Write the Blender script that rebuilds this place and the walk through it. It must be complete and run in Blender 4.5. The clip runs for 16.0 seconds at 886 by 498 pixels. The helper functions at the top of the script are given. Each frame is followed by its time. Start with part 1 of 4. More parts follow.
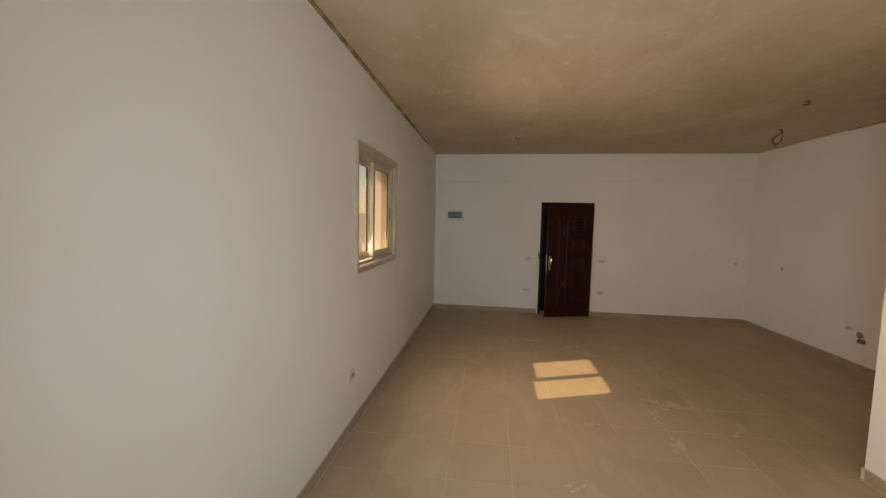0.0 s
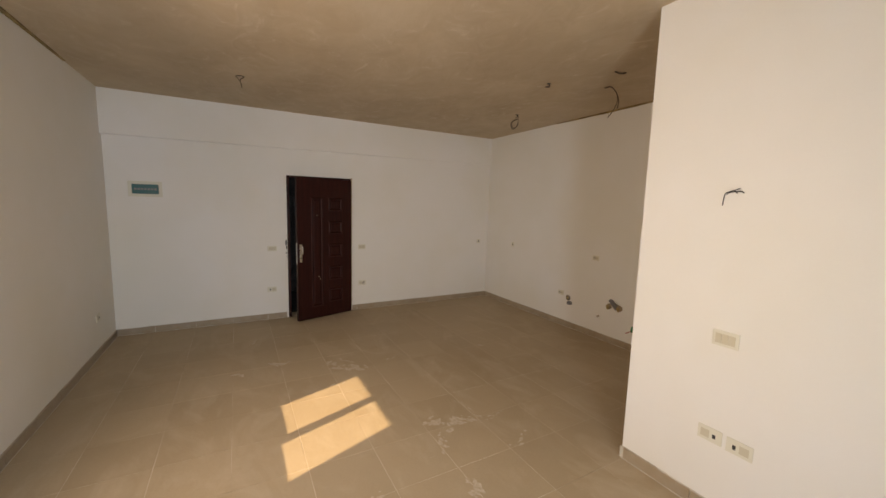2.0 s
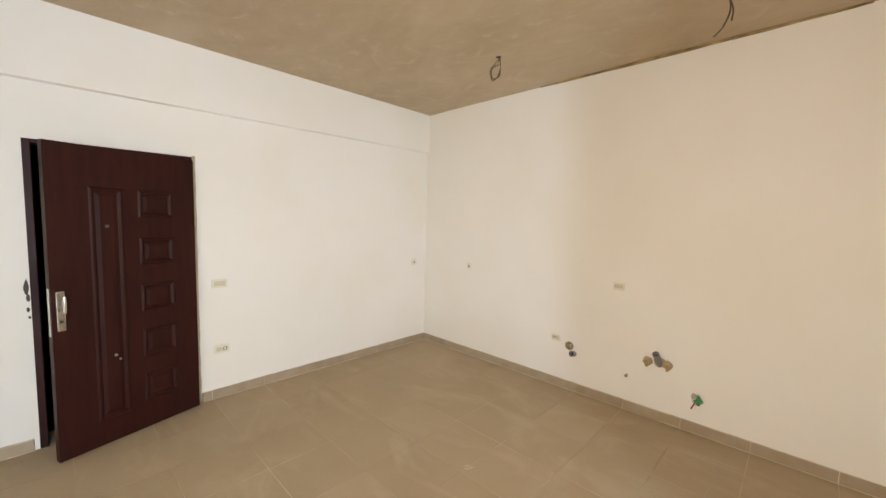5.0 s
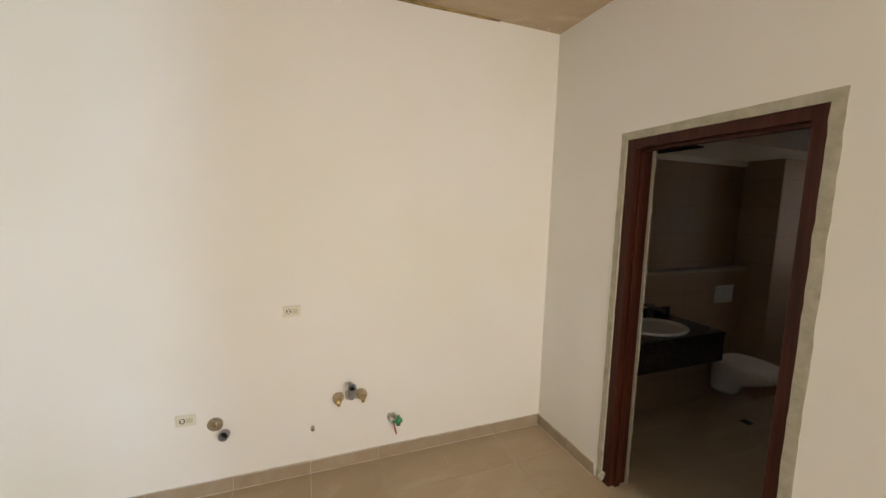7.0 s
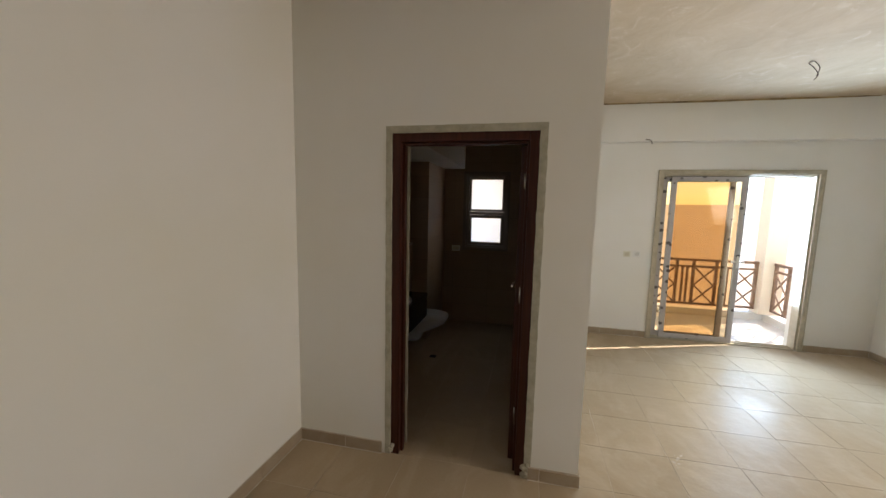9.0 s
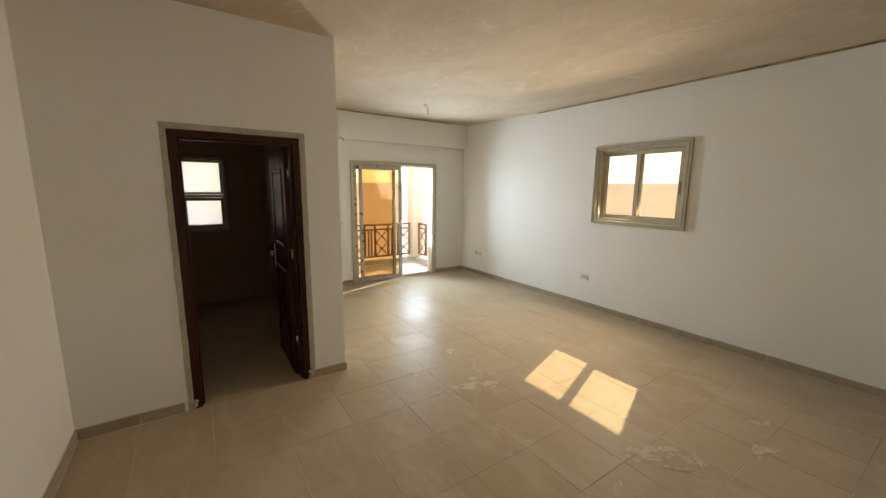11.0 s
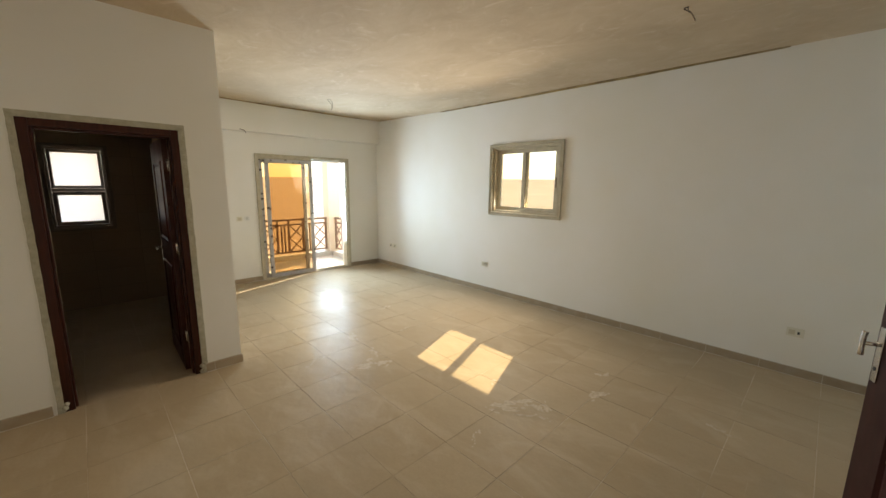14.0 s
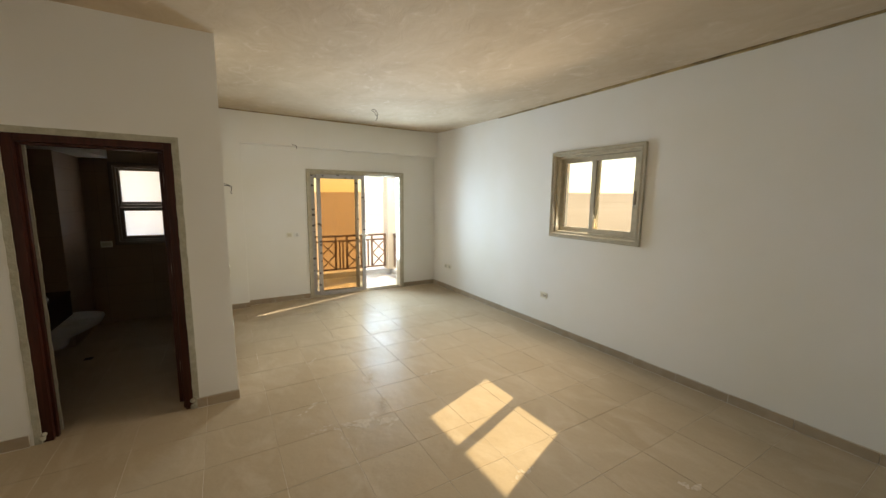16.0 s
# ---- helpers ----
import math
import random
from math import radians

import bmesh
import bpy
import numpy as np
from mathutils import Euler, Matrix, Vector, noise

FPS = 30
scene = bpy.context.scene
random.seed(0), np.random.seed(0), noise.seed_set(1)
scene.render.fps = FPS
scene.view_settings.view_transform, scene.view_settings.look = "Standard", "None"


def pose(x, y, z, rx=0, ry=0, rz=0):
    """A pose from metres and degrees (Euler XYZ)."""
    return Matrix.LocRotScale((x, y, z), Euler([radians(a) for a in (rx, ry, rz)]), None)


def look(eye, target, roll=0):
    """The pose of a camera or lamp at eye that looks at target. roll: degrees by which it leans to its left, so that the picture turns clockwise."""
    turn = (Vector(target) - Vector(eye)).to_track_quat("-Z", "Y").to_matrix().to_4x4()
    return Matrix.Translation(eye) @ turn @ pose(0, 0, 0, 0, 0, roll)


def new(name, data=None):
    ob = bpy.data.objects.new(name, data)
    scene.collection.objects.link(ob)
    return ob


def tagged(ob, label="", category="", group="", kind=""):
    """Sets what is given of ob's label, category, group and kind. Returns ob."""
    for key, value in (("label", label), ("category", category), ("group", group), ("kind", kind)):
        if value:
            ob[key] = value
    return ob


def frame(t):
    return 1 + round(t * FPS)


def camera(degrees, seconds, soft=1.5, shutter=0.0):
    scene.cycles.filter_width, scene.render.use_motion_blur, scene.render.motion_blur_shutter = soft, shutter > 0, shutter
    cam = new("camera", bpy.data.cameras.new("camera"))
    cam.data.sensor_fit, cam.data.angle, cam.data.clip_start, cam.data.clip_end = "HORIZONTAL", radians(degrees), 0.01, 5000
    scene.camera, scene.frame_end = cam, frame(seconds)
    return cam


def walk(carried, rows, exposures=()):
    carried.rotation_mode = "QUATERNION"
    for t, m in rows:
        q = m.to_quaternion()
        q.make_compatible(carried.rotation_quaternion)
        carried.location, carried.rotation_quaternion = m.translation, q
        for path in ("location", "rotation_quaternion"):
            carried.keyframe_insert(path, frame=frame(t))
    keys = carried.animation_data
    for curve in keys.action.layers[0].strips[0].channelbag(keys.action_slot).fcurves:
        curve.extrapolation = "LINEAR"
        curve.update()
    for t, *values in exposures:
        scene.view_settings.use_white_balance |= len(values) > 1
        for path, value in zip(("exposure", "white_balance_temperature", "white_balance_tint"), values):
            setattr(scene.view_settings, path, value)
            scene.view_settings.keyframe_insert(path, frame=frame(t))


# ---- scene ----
cam = camera(100.0, 16.0)
PATH = [
    (0, (1.055, 0.283, 1.674), (0.801, 2.261, 1.522), 1.3),
    (0.5, (1.153, 0.544, 1.68), (1.41, 2.519, 1.499), 1.5),
    (1, (1.163, 0.856, 1.687), (1.81, 2.735, 1.461), 1.6),
    (1.5, (1.214, 1.16, 1.685), (2.082, 2.947, 1.455), 1.6),
    (2, (1.32, 1.547, 1.689), (2.287, 3.282, 1.456), 1.6),
    (2.5, (1.364, 1.934, 1.684), (2.367, 3.649, 1.452), 1.6),
    (3, (1.461, 2.291, 1.684), (2.518, 3.975, 1.47), 1.6),
    (5.3, (2.21, 3.889, 1.586), (3.74, 5.168, 1.43), 1.4),
    (5.5, (2.279, 4.022, 1.584), (3.89, 5.196, 1.422), 1.6),
    (6, (2.487, 4.356, 1.611), (4.374, 4.999, 1.445), 1.9),
    (6.5, (2.85, 4.512, 1.677), (4.838, 4.469, 1.462), 1.5),
    (7, (3.133, 4.739, 1.695), (4.99, 4.034, 1.465), 1.4),
    (7.5, (3.357, 4.907, 1.711), (4.979, 3.758, 1.487), 1.5),
    (8, (3.622, 4.992, 1.677), (5.011, 3.57, 1.461), 1.4),
    (8.5, (3.826, 5.087, 1.67), (4.907, 3.418, 1.459), 1.3),
    (9, (3.953, 5.2, 1.664), (4.396, 3.264, 1.429), 1.3),
    (9.5, (4.032, 5.432, 1.668), (3.763, 3.467, 1.409), 1.0),
    (10, (4.252, 5.723, 1.696), (3.548, 3.871, 1.425), 1.0),
    (12.3, (4.964, 6.701, 1.699), (3.717, 5.178, 1.346), 0.6),
    (12.5, (4.98, 6.732, 1.679), (3.714, 5.223, 1.334), 0.8),
    (13, (4.922, 6.748, 1.675), (3.606, 5.283, 1.328), 0.7),
    (13.5, (4.729, 6.727, 1.685), (3.353, 5.317, 1.337), 0.7),
    (14, (4.523, 6.721, 1.688), (3.154, 5.303, 1.346), 0.7),
    (14.5, (4.341, 6.626, 1.691), (2.988, 5.19, 1.361), 0.8),
    (15, (4.123, 6.511, 1.716), (2.814, 5.031, 1.407), 0.8),
    (15.5, (3.854, 6.479, 1.711), (2.632, 4.921, 1.432), 0.8),
    (16, (3.628, 6.451, 1.708), (2.614, 4.749, 1.437), 0.6),
]
walk(cam, [(t, look(eye, target, roll)) for t, eye, target, roll in PATH],
     exposures=[(0, 0.7, 8200, 26), (0.5, 1.2, 7350, 23), (1.5, 1.25, 7650, 24), (3, 1.6, 7700, 24), (5.5, 2.55, 6700, 17), (7, 2.5, 6450, 16), (8, 2.3, 6350, 15), (9, 1.65, 6300, 16), (9.5, 1.5, 7050, 18), (10, 1.45, 7150, 17), (13, 1.8, 7050, 12), (16, 1.58, 6850, 12)])

# ---- world and sun ----
SUN_WAY = Vector((1.0, 0.365, -0.845)).normalized()
world = bpy.data.worlds.new("world")
scene.world = world
world.use_nodes = True
wt = world.node_tree
sky = wt.nodes.new("ShaderNodeTexSky")
sky.sky_type = "NISHITA"
sky.sun_disc = False
sky.sun_elevation = math.asin(-SUN_WAY.z)
sky.sun_rotation = math.atan2(-SUN_WAY.x, -SUN_WAY.y)
sky.dust_density = 0.4
sky.air_density = 1.0
wt.links.new(sky.outputs[0], wt.nodes["Background"].inputs[0])
wt.nodes["Background"].inputs[1].default_value = 0.14
sun_data = bpy.data.lights.new("sun", "SUN")
sun_data.energy = 4.6
sun_data.angle = radians(0.55)
sun_data.color = (1.0, 0.92, 0.76)
sun = new("sun", sun_data)
sun.matrix_world = look((-20, -8, 15), Vector((-20, -8, 15)) + SUN_WAY)


def sky_lamp(name, at, target, w, h, watts, color):
    """Daylight gathered in an opening."""
    data = bpy.data.lights.new(name, "AREA")
    data.shape, data.size, data.size_y = "RECTANGLE", w, h
    data.energy, data.color = watts, color
    data.spread = radians(145)
    new(name, data).matrix_world = look(at, target)


sky_lamp("balcony_daylight", (1.12, -0.42, 1.42), (1.58, 0.72, 1.58), 1.2, 1.8, 64.0, (0.60, 0.81, 1.0))
sky_lamp("window_daylight", (0.03, 3.66, 1.755), (1.0, 3.66, 1.48), 1.0, 0.85, 12.0, (1.0, 0.91, 0.76))

# ---- plan, in metres ----
NORTH, EAST, CEIL = 7.265, 5.452, 2.893
PIER, BATH = 3.597, 3.016
T = 0.25
TILE, TX, TY = 0.4295, 2.53, 3.43


# ---- materials ----
def material(name, color, rough=0.6, metal=0.0, spec=0.5):
    m = bpy.data.materials.new(name)
    m.use_nodes = True
    b = m.node_tree.nodes["Principled BSDF"]
    b.inputs["Base Color"].default_value = (*color, 1)
    b.inputs["Roughness"].default_value = rough
    b.inputs["Metallic"].default_value = metal
    b.inputs["Specular IOR Level"].default_value = spec
    return m


def node(m, kind, **values):
    n = m.node_tree.nodes.new(kind)
    for key, value in values.items():
        n.inputs[key].default_value = value
    return n


def link(m, a, b):
    m.node_tree.links.new(a, b)


def coords(m, scale=(1, 1, 1)):
    geo = m.node_tree.nodes.new("ShaderNodeNewGeometry")
    vm = m.node_tree.nodes.new("ShaderNodeVectorMath")
    vm.operation = "MULTIPLY"
    vm.inputs[1].default_value = scale
    link(m, geo.outputs["Position"], vm.inputs[0])
    return vm.outputs[0]


def noise_out(m, vec, scale, detail=4.0, rough=0.55, distort=0.0):
    n = node(m, "ShaderNodeTexNoise", Scale=scale, Detail=detail, Roughness=rough, Distortion=distort)
    link(m, vec, n.inputs["Vector"])
    return n.outputs["Fac"]


def ramp(m, fac, stops):
    r = m.node_tree.nodes.new("ShaderNodeValToRGB")
    while len(r.color_ramp.elements) < len(stops):
        r.color_ramp.elements.new(0.5)
    for e, (p, c) in zip(r.color_ramp.elements, stops):
        e.position, e.color = p, (*c, 1)
    link(m, fac, r.inputs[0])
    return r.outputs[0]


def mix(m, fac, a, b, mode="MIX"):
    n = m.node_tree.nodes.new("ShaderNodeMix")
    n.data_type, n.blend_type = "RGBA", mode
    for socket, value in ((n.inputs[0], fac), (n.inputs[6], a), (n.inputs[7], b)):
        if isinstance(value, (int, float)):
            socket.default_value = value
        elif isinstance(value, tuple):
            socket.default_value = (*value, 1)
        else:
            link(m, value, socket)
    return n.outputs[2]


def bump(m, height, strength, distance):
    n = node(m, "ShaderNodeBump", Strength=strength, Distance=distance)
    link(m, height, n.inputs["Height"])
    return n.outputs[0]


def finish(m, color=None, rough=None, normal=None):
    b = m.node_tree.nodes["Principled BSDF"]
    for key, value in (("Base Color", color), ("Roughness", rough), ("Normal", normal)):
        if value is not None:
            link(m, value, b.inputs[key])
    return m


def grey(v):
    return (v, v, v)


def paint_material(name, color, fleck):
    m = material(name, color, 0.55, spec=0.35)
    p = coords(m)
    broad = noise_out(m, p, 0.9, 3)
    fine = noise_out(m, p, 55, 3)
    col = mix(m, ramp(m, broad, [(0.35, grey(0)), (0.7, grey(1))]), color, tuple(c * f for c, f in zip(color, fleck)))
    roll = noise_out(m, p, 6, 5)
    hgt = mix(m, 0.4, roll, fine)
    return finish(m, col, ramp(m, roll, [(0.3, grey(0.48)), (0.7, grey(0.66))]), bump(m, hgt, 0.25, 0.004))


wall_paint = paint_material("wall paint", (0.845, 0.825, 0.785), (0.96, 0.95, 0.90))
outer_paint = paint_material("facade paint", (0.66, 0.36, 0.17), (0.9, 0.88, 0.85))
pillar_paint = paint_material("pale peach render", (0.74, 0.63, 0.47), (0.93, 0.92, 0.9))

ceiling_plaster = material("bare ceiling plaster", (0.5, 0.4, 0.28), 0.85)
p = coords(ceiling_plaster, (1.0, 0.7, 1.0))
c1 = noise_out(ceiling_plaster, p, 1.3, 6, 0.62, 0.8)
c2 = noise_out(ceiling_plaster, p, 5.0, 6, 0.6, 1.6)
base = ramp(ceiling_plaster, c1, [(0.3, (0.46, 0.355, 0.235)), (0.52, (0.535, 0.425, 0.29)), (0.72, (0.60, 0.49, 0.35))])
marks = ramp(ceiling_plaster, c2, [(0.42, grey(0)), (0.60, grey(0.2)), (0.72, grey(0.9))])
finish(ceiling_plaster, mix(ceiling_plaster, marks, base, (0.64, 0.54, 0.41)),
       normal=bump(ceiling_plaster, c2, 0.35, 0.012))

tile_glaze = material("glazed taupe floor tile", (0.33, 0.25, 0.17), 0.3)
m = tile_glaze
p = coords(m)
info = m.node_tree.nodes.new("ShaderNodeObjectInfo")
cloud = noise_out(m, p, 3.0, 4, 0.5)
speck = noise_out(m, p, 70, 2)
haze = noise_out(m, p, 0.8, 5, 0.5)
col = ramp(m, info.outputs["Random"], [(0.0, (0.415, 0.325, 0.215)), (1.0, (0.455, 0.36, 0.242))])
col = mix(m, ramp(m, cloud, [(0.3, grey(0)), (0.8, grey(0.35))]), col, (0.485, 0.39, 0.272))
col = mix(m, ramp(m, speck, [(0.4, grey(0)), (0.8, grey(0.25))]), col, (0.355, 0.27, 0.178))
col = mix(m, ramp(m, haze, [(0.40, grey(0)), (0.75, grey(0.35))]), col, (0.54, 0.445, 0.325))
swept = noise_out(m, coords(m, (1.0, 0.45, 1.0)), 2.6, 7, 0.62, 1.4)
col = mix(m, ramp(m, swept, [(0.50, grey(0)), (0.64, grey(0.28)), (0.78, grey(0.55))]), col, (0.58, 0.485, 0.365))
scuff = noise_out(m, coords(m, (1.0, 7.0, 1.0)), 3.4, 6, 0.7, 2.2)
col = mix(m, ramp(m, scuff, [(0.66, grey(0)), (0.74, grey(0.45))]), col, (0.60, 0.53, 0.43))
finish(m, col, ramp(m, swept, [(0.3, grey(0.30)), (0.7, grey(0.50))]), bump(m, noise_out(m, p, 7, 3), 0.8, 0.006))
m.node_tree.nodes["Principled BSDF"].inputs["Specular IOR Level"].default_value = 0.03

skirting_glaze = material("glazed taupe skirting tile", (0.31, 0.24, 0.17), 0.38)
m = skirting_glaze
info = m.node_tree.nodes.new("ShaderNodeObjectInfo")
finish(m, mix(m, ramp(m, noise_out(m, coords(m), 9, 5), [(0.4, grey(0)), (0.75, grey(0.5))]),
              ramp(m, info.outputs["Random"], [(0.0, (0.34, 0.26, 0.175)), (1.0, (0.385, 0.30, 0.205))]), (0.45, 0.39, 0.31)))

grout = material("pale cement grout", (0.52, 0.44, 0.34), 0.9)
finish(grout, ramp(grout, noise_out(grout, coords(grout), 1.3, 6), [(0.42, (0.42, 0.33, 0.22)), (0.62, (0.68, 0.60, 0.48))]))
caulk = material("pale dusty joint filler", (0.6, 0.55, 0.46), 0.9)
finish(caulk, ramp(caulk, noise_out(caulk, coords(caulk), 7, 6), [(0.35, (0.44, 0.375, 0.29)), (0.6, (0.66, 0.61, 0.52))]))
sandy_mortar = material("sandy beige mortar", (0.5, 0.4, 0.27), 0.95)
finish(sandy_mortar, ramp(sandy_mortar, noise_out(sandy_mortar, coords(sandy_mortar), 70, 5), [(0.3, (0.36, 0.28, 0.175)), (0.7, (0.56, 0.47, 0.34))]),
       normal=bump(sandy_mortar, noise_out(sandy_mortar, coords(sandy_mortar), 140, 4), 0.6, 0.003))
# near-black: the landing's shade painted as colour; also the dark plaster chips
shade_chip_dark = material("near-black landing shade and chips", (0.06, 0.055, 0.05), 0.95)
finish(shade_chip_dark, ramp(shade_chip_dark, noise_out(shade_chip_dark, coords(shade_chip_dark), 8, 5), [(0.3, (0.045, 0.04, 0.036)), (0.7, (0.08, 0.073, 0.065))]))
mortar = material("raw grey-green cement mortar", (0.36, 0.33, 0.24), 0.95)
finish(mortar, ramp(mortar, noise_out(mortar, coords(mortar), 22, 6), [(0.3, (0.37, 0.345, 0.26)), (0.7, (0.50, 0.47, 0.37))]),
       normal=bump(mortar, noise_out(mortar, coords(mortar), 60, 5), 0.7, 0.006))
smear_plaster = material("dried white plaster smear", (0.5, 0.44, 0.36), 0.9)
finish(smear_plaster, ramp(smear_plaster, noise_out(smear_plaster, coords(smear_plaster), 45, 4), [(0.35, (0.45, 0.37, 0.265)), (0.65, (0.61, 0.53, 0.425))]))

door_wood = material("dark mahogany stained wood", (0.075, 0.018, 0.012), 0.42, spec=0.22)
m = door_wood
grain = noise_out(m, coords(m, (30, 30, 1.6)), 1.6, 6, 0.6, 0.6)
finish(m, ramp(m, grain, [(0.3, (0.030, 0.0075, 0.004)), (0.7, (0.068, 0.018, 0.009))]),
       ramp(m, noise_out(m, coords(m), 3, 4), [(0.3, grey(0.3)), (0.7, grey(0.5))]), bump(m, grain, 0.1, 0.002))
steel_door = material("dark maroon lacquered steel", (0.05, 0.011, 0.008), 0.45, spec=0.2)
m = steel_door
finish(m, ramp(m, noise_out(m, coords(m, (14, 14, 1.2)), 2, 5), [(0.3, (0.022, 0.0042, 0.003)), (0.7, (0.038, 0.0075, 0.005))]),
       ramp(m, noise_out(m, coords(m), 4, 4), [(0.3, grey(0.42)), (0.7, grey(0.56))]))
cream_alu = material("cream powder-coated aluminium", (0.56, 0.50, 0.37), 0.42)
finish(cream_alu, ramp(cream_alu, noise_out(cream_alu, coords(cream_alu), 14, 5), [(0.3, (0.43, 0.38, 0.275)), (0.7, (0.53, 0.475, 0.355))]))
film_alu = material("aluminium under white film with dark print", (0.62, 0.6, 0.6), 0.35)
m = film_alu
vor = node(m, "ShaderNodeTexVoronoi", Scale=9.0)
link(m, coords(m, (1.0, 1.0, 1.35)), vor.inputs["Vector"])
spots = ramp(m, vor.outputs["Distance"], [(0.22, grey(1)), (0.3, grey(0))])
finish(m, mix(m, spots, (0.48, 0.455, 0.45), (0.10, 0.085, 0.08)))
bronze_alu = material("brown aluminium", (0.10, 0.075, 0.055), 0.4)
tan_alu = material("tan aluminium", (0.22, 0.165, 0.11), 0.45)
chrome = material("brushed nickel", (0.62, 0.6, 0.57), 0.25, 1.0)
brass = material("tarnished brass", (0.52, 0.40, 0.2), 0.32, 1.0)
cream_plastic = material("cream plastic", (0.73, 0.70, 0.585), 0.4)
ivory_plastic = material("yellowed ivory plastic", (0.60, 0.545, 0.41), 0.45)
white_plastic = material("white plastic", (0.78, 0.77, 0.74), 0.35)
dark_slot = material("dark socket hole", (0.03, 0.03, 0.03), 0.7)
panel_plastic = material("smoked green breaker cover", (0.05, 0.16, 0.16), 0.18)
pvc = material("grey pvc pipe", (0.22, 0.21, 0.21), 0.45)
pvc_black = material("black pipe bore", (0.012, 0.012, 0.012), 0.8)
ppr_green = material("green ppr fitting", (0.05, 0.28, 0.12), 0.4)
red_plastic = material("red plastic", (0.45, 0.05, 0.03), 0.45)
wire_black = material("black cable sheath", (0.03, 0.028, 0.026), 0.5)
wire_brown = material("brown cable sheath", (0.11, 0.075, 0.05), 0.55)
wire_white = material("pale cable sheath", (0.6, 0.57, 0.5), 0.5)
ceramic = material("white glazed ceramic", (0.75, 0.73, 0.70), 0.12)
granite = material("black granite", (0.015, 0.015, 0.016), 0.15)
finish(granite, ramp(granite, noise_out(granite, coords(granite), 90, 3), [(0.5, (0.012, 0.012, 0.013)), (0.75, (0.09, 0.085, 0.08))]))
foam = material("yellowed joint foam", (0.36, 0.25, 0.09), 0.9)
finish(foam, ramp(foam, noise_out(foam, coords(foam), 6, 4), [(0.35, (0.17, 0.11, 0.045)), (0.65, (0.46, 0.34, 0.15))]))
bath_tile = material("brown beige wall tile", (0.27, 0.18, 0.10), 0.5, spec=0.3)
m = bath_tile
brick = node(m, "ShaderNodeTexBrick", Scale=1.0)
brick.offset = 0.0
brick.inputs["Color1"].default_value = (0.34, 0.24, 0.15, 1)
brick.inputs["Color2"].default_value = (0.37, 0.265, 0.17, 1)
brick.inputs["Mortar"].default_value = (0.25, 0.18, 0.115, 1)
brick.inputs["Mortar Size"].default_value = 0.002
brick.inputs["Brick Width"].default_value = 0.5
brick.inputs["Row Height"].default_value = 0.25
sw = m.node_tree.nodes.new("ShaderNodeSeparateXYZ")
cb = m.node_tree.nodes.new("ShaderNodeCombineXYZ")
add = m.node_tree.nodes.new("ShaderNodeMath")
link(m, coords(m), sw.inputs[0])
link(m, sw.outputs[0], add.inputs[0])
link(m, sw.outputs[1], add.inputs[1])
link(m, add.outputs[0], cb.inputs[0])
link(m, sw.outputs[2], cb.inputs[1])
link(m, cb.outputs[0], brick.inputs["Vector"])
finish(m, brick.outputs["Color"])
sand = material("pale desert sand", (0.55, 0.42, 0.27), 0.95)
finish(sand, ramp(sand, noise_out(sand, coords(sand), 0.02, 8, 0.6), [(0.3, (0.36, 0.275, 0.195)), (0.7, (0.50, 0.405, 0.305))]))
far_white = paint_material("sunlit white render", (0.75, 0.72, 0.66), (0.9, 0.9, 0.88))
rail_wood = material("brown painted rail", (0.13, 0.065, 0.035), 0.5)
finish(rail_wood, ramp(rail_wood, noise_out(rail_wood, coords(rail_wood, (6, 6, 6)), 3, 4), [(0.3, (0.17, 0.10, 0.06)), (0.7, (0.26, 0.155, 0.09))]))
white_tile = material("white balcony tile", (0.66, 0.63, 0.58), 0.35)


def glass_material(name, tint):
    m = bpy.data.materials.new(name)
    m.use_nodes = True
    nodes = m.node_tree.nodes
    nodes.clear()
    out = nodes.new("ShaderNodeOutputMaterial")
    clear = nodes.new("ShaderNodeBsdfTransparent")
    clear.inputs[0].default_value = (*tint, 1)
    shine = nodes.new("ShaderNodeBsdfGlossy")
    shine.inputs["Roughness"].default_value = 0.02
    fres = nodes.new("ShaderNodeFresnel")
    both = nodes.new("ShaderNodeMixShader")
    link(m, fres.outputs[0], both.inputs[0])
    link(m, clear.outputs[0], both.inputs[1])
    link(m, shine.outputs[0], both.inputs[2])
    link(m, both.outputs[0], out.inputs[0])
    return m


bronze_glass = glass_material("light bronze tinted glass", (0.52, 0.47, 0.355))
door_glass = glass_material("bronze tinted glass", (0.64, 0.48, 0.285))
frosted = bpy.data.materials.new("frosted white glass")
frosted.use_nodes = True
frosted.node_tree.nodes.clear()
fo = frosted.node_tree.nodes.new("ShaderNodeOutputMaterial")
ft = frosted.node_tree.nodes.new("ShaderNodeBsdfTranslucent")
ft.inputs[0].default_value = (0.93, 0.93, 0.92, 1)
link(frosted, ft.outputs[0], fo.inputs[0])


# ---- mesh helpers ----
def box(bm, lo, hi, bevel=0.0):
    lo, hi = Vector(lo), Vector(hi)
    made = bmesh.ops.create_cube(bm, size=1.0, matrix=Matrix.LocRotScale((lo + hi) / 2, None, hi - lo))
    if bevel:
        edges = {e for v in made["verts"] for e in v.link_edges}
        bmesh.ops.bevel(bm, geom=list(edges), offset=bevel, segments=2, affect="EDGES", profile=0.6)


def boxes(*pairs, bevel=0.0):
    bm = bmesh.new()
    for lo, hi in pairs:
        box(bm, lo, hi, bevel)
    return bm


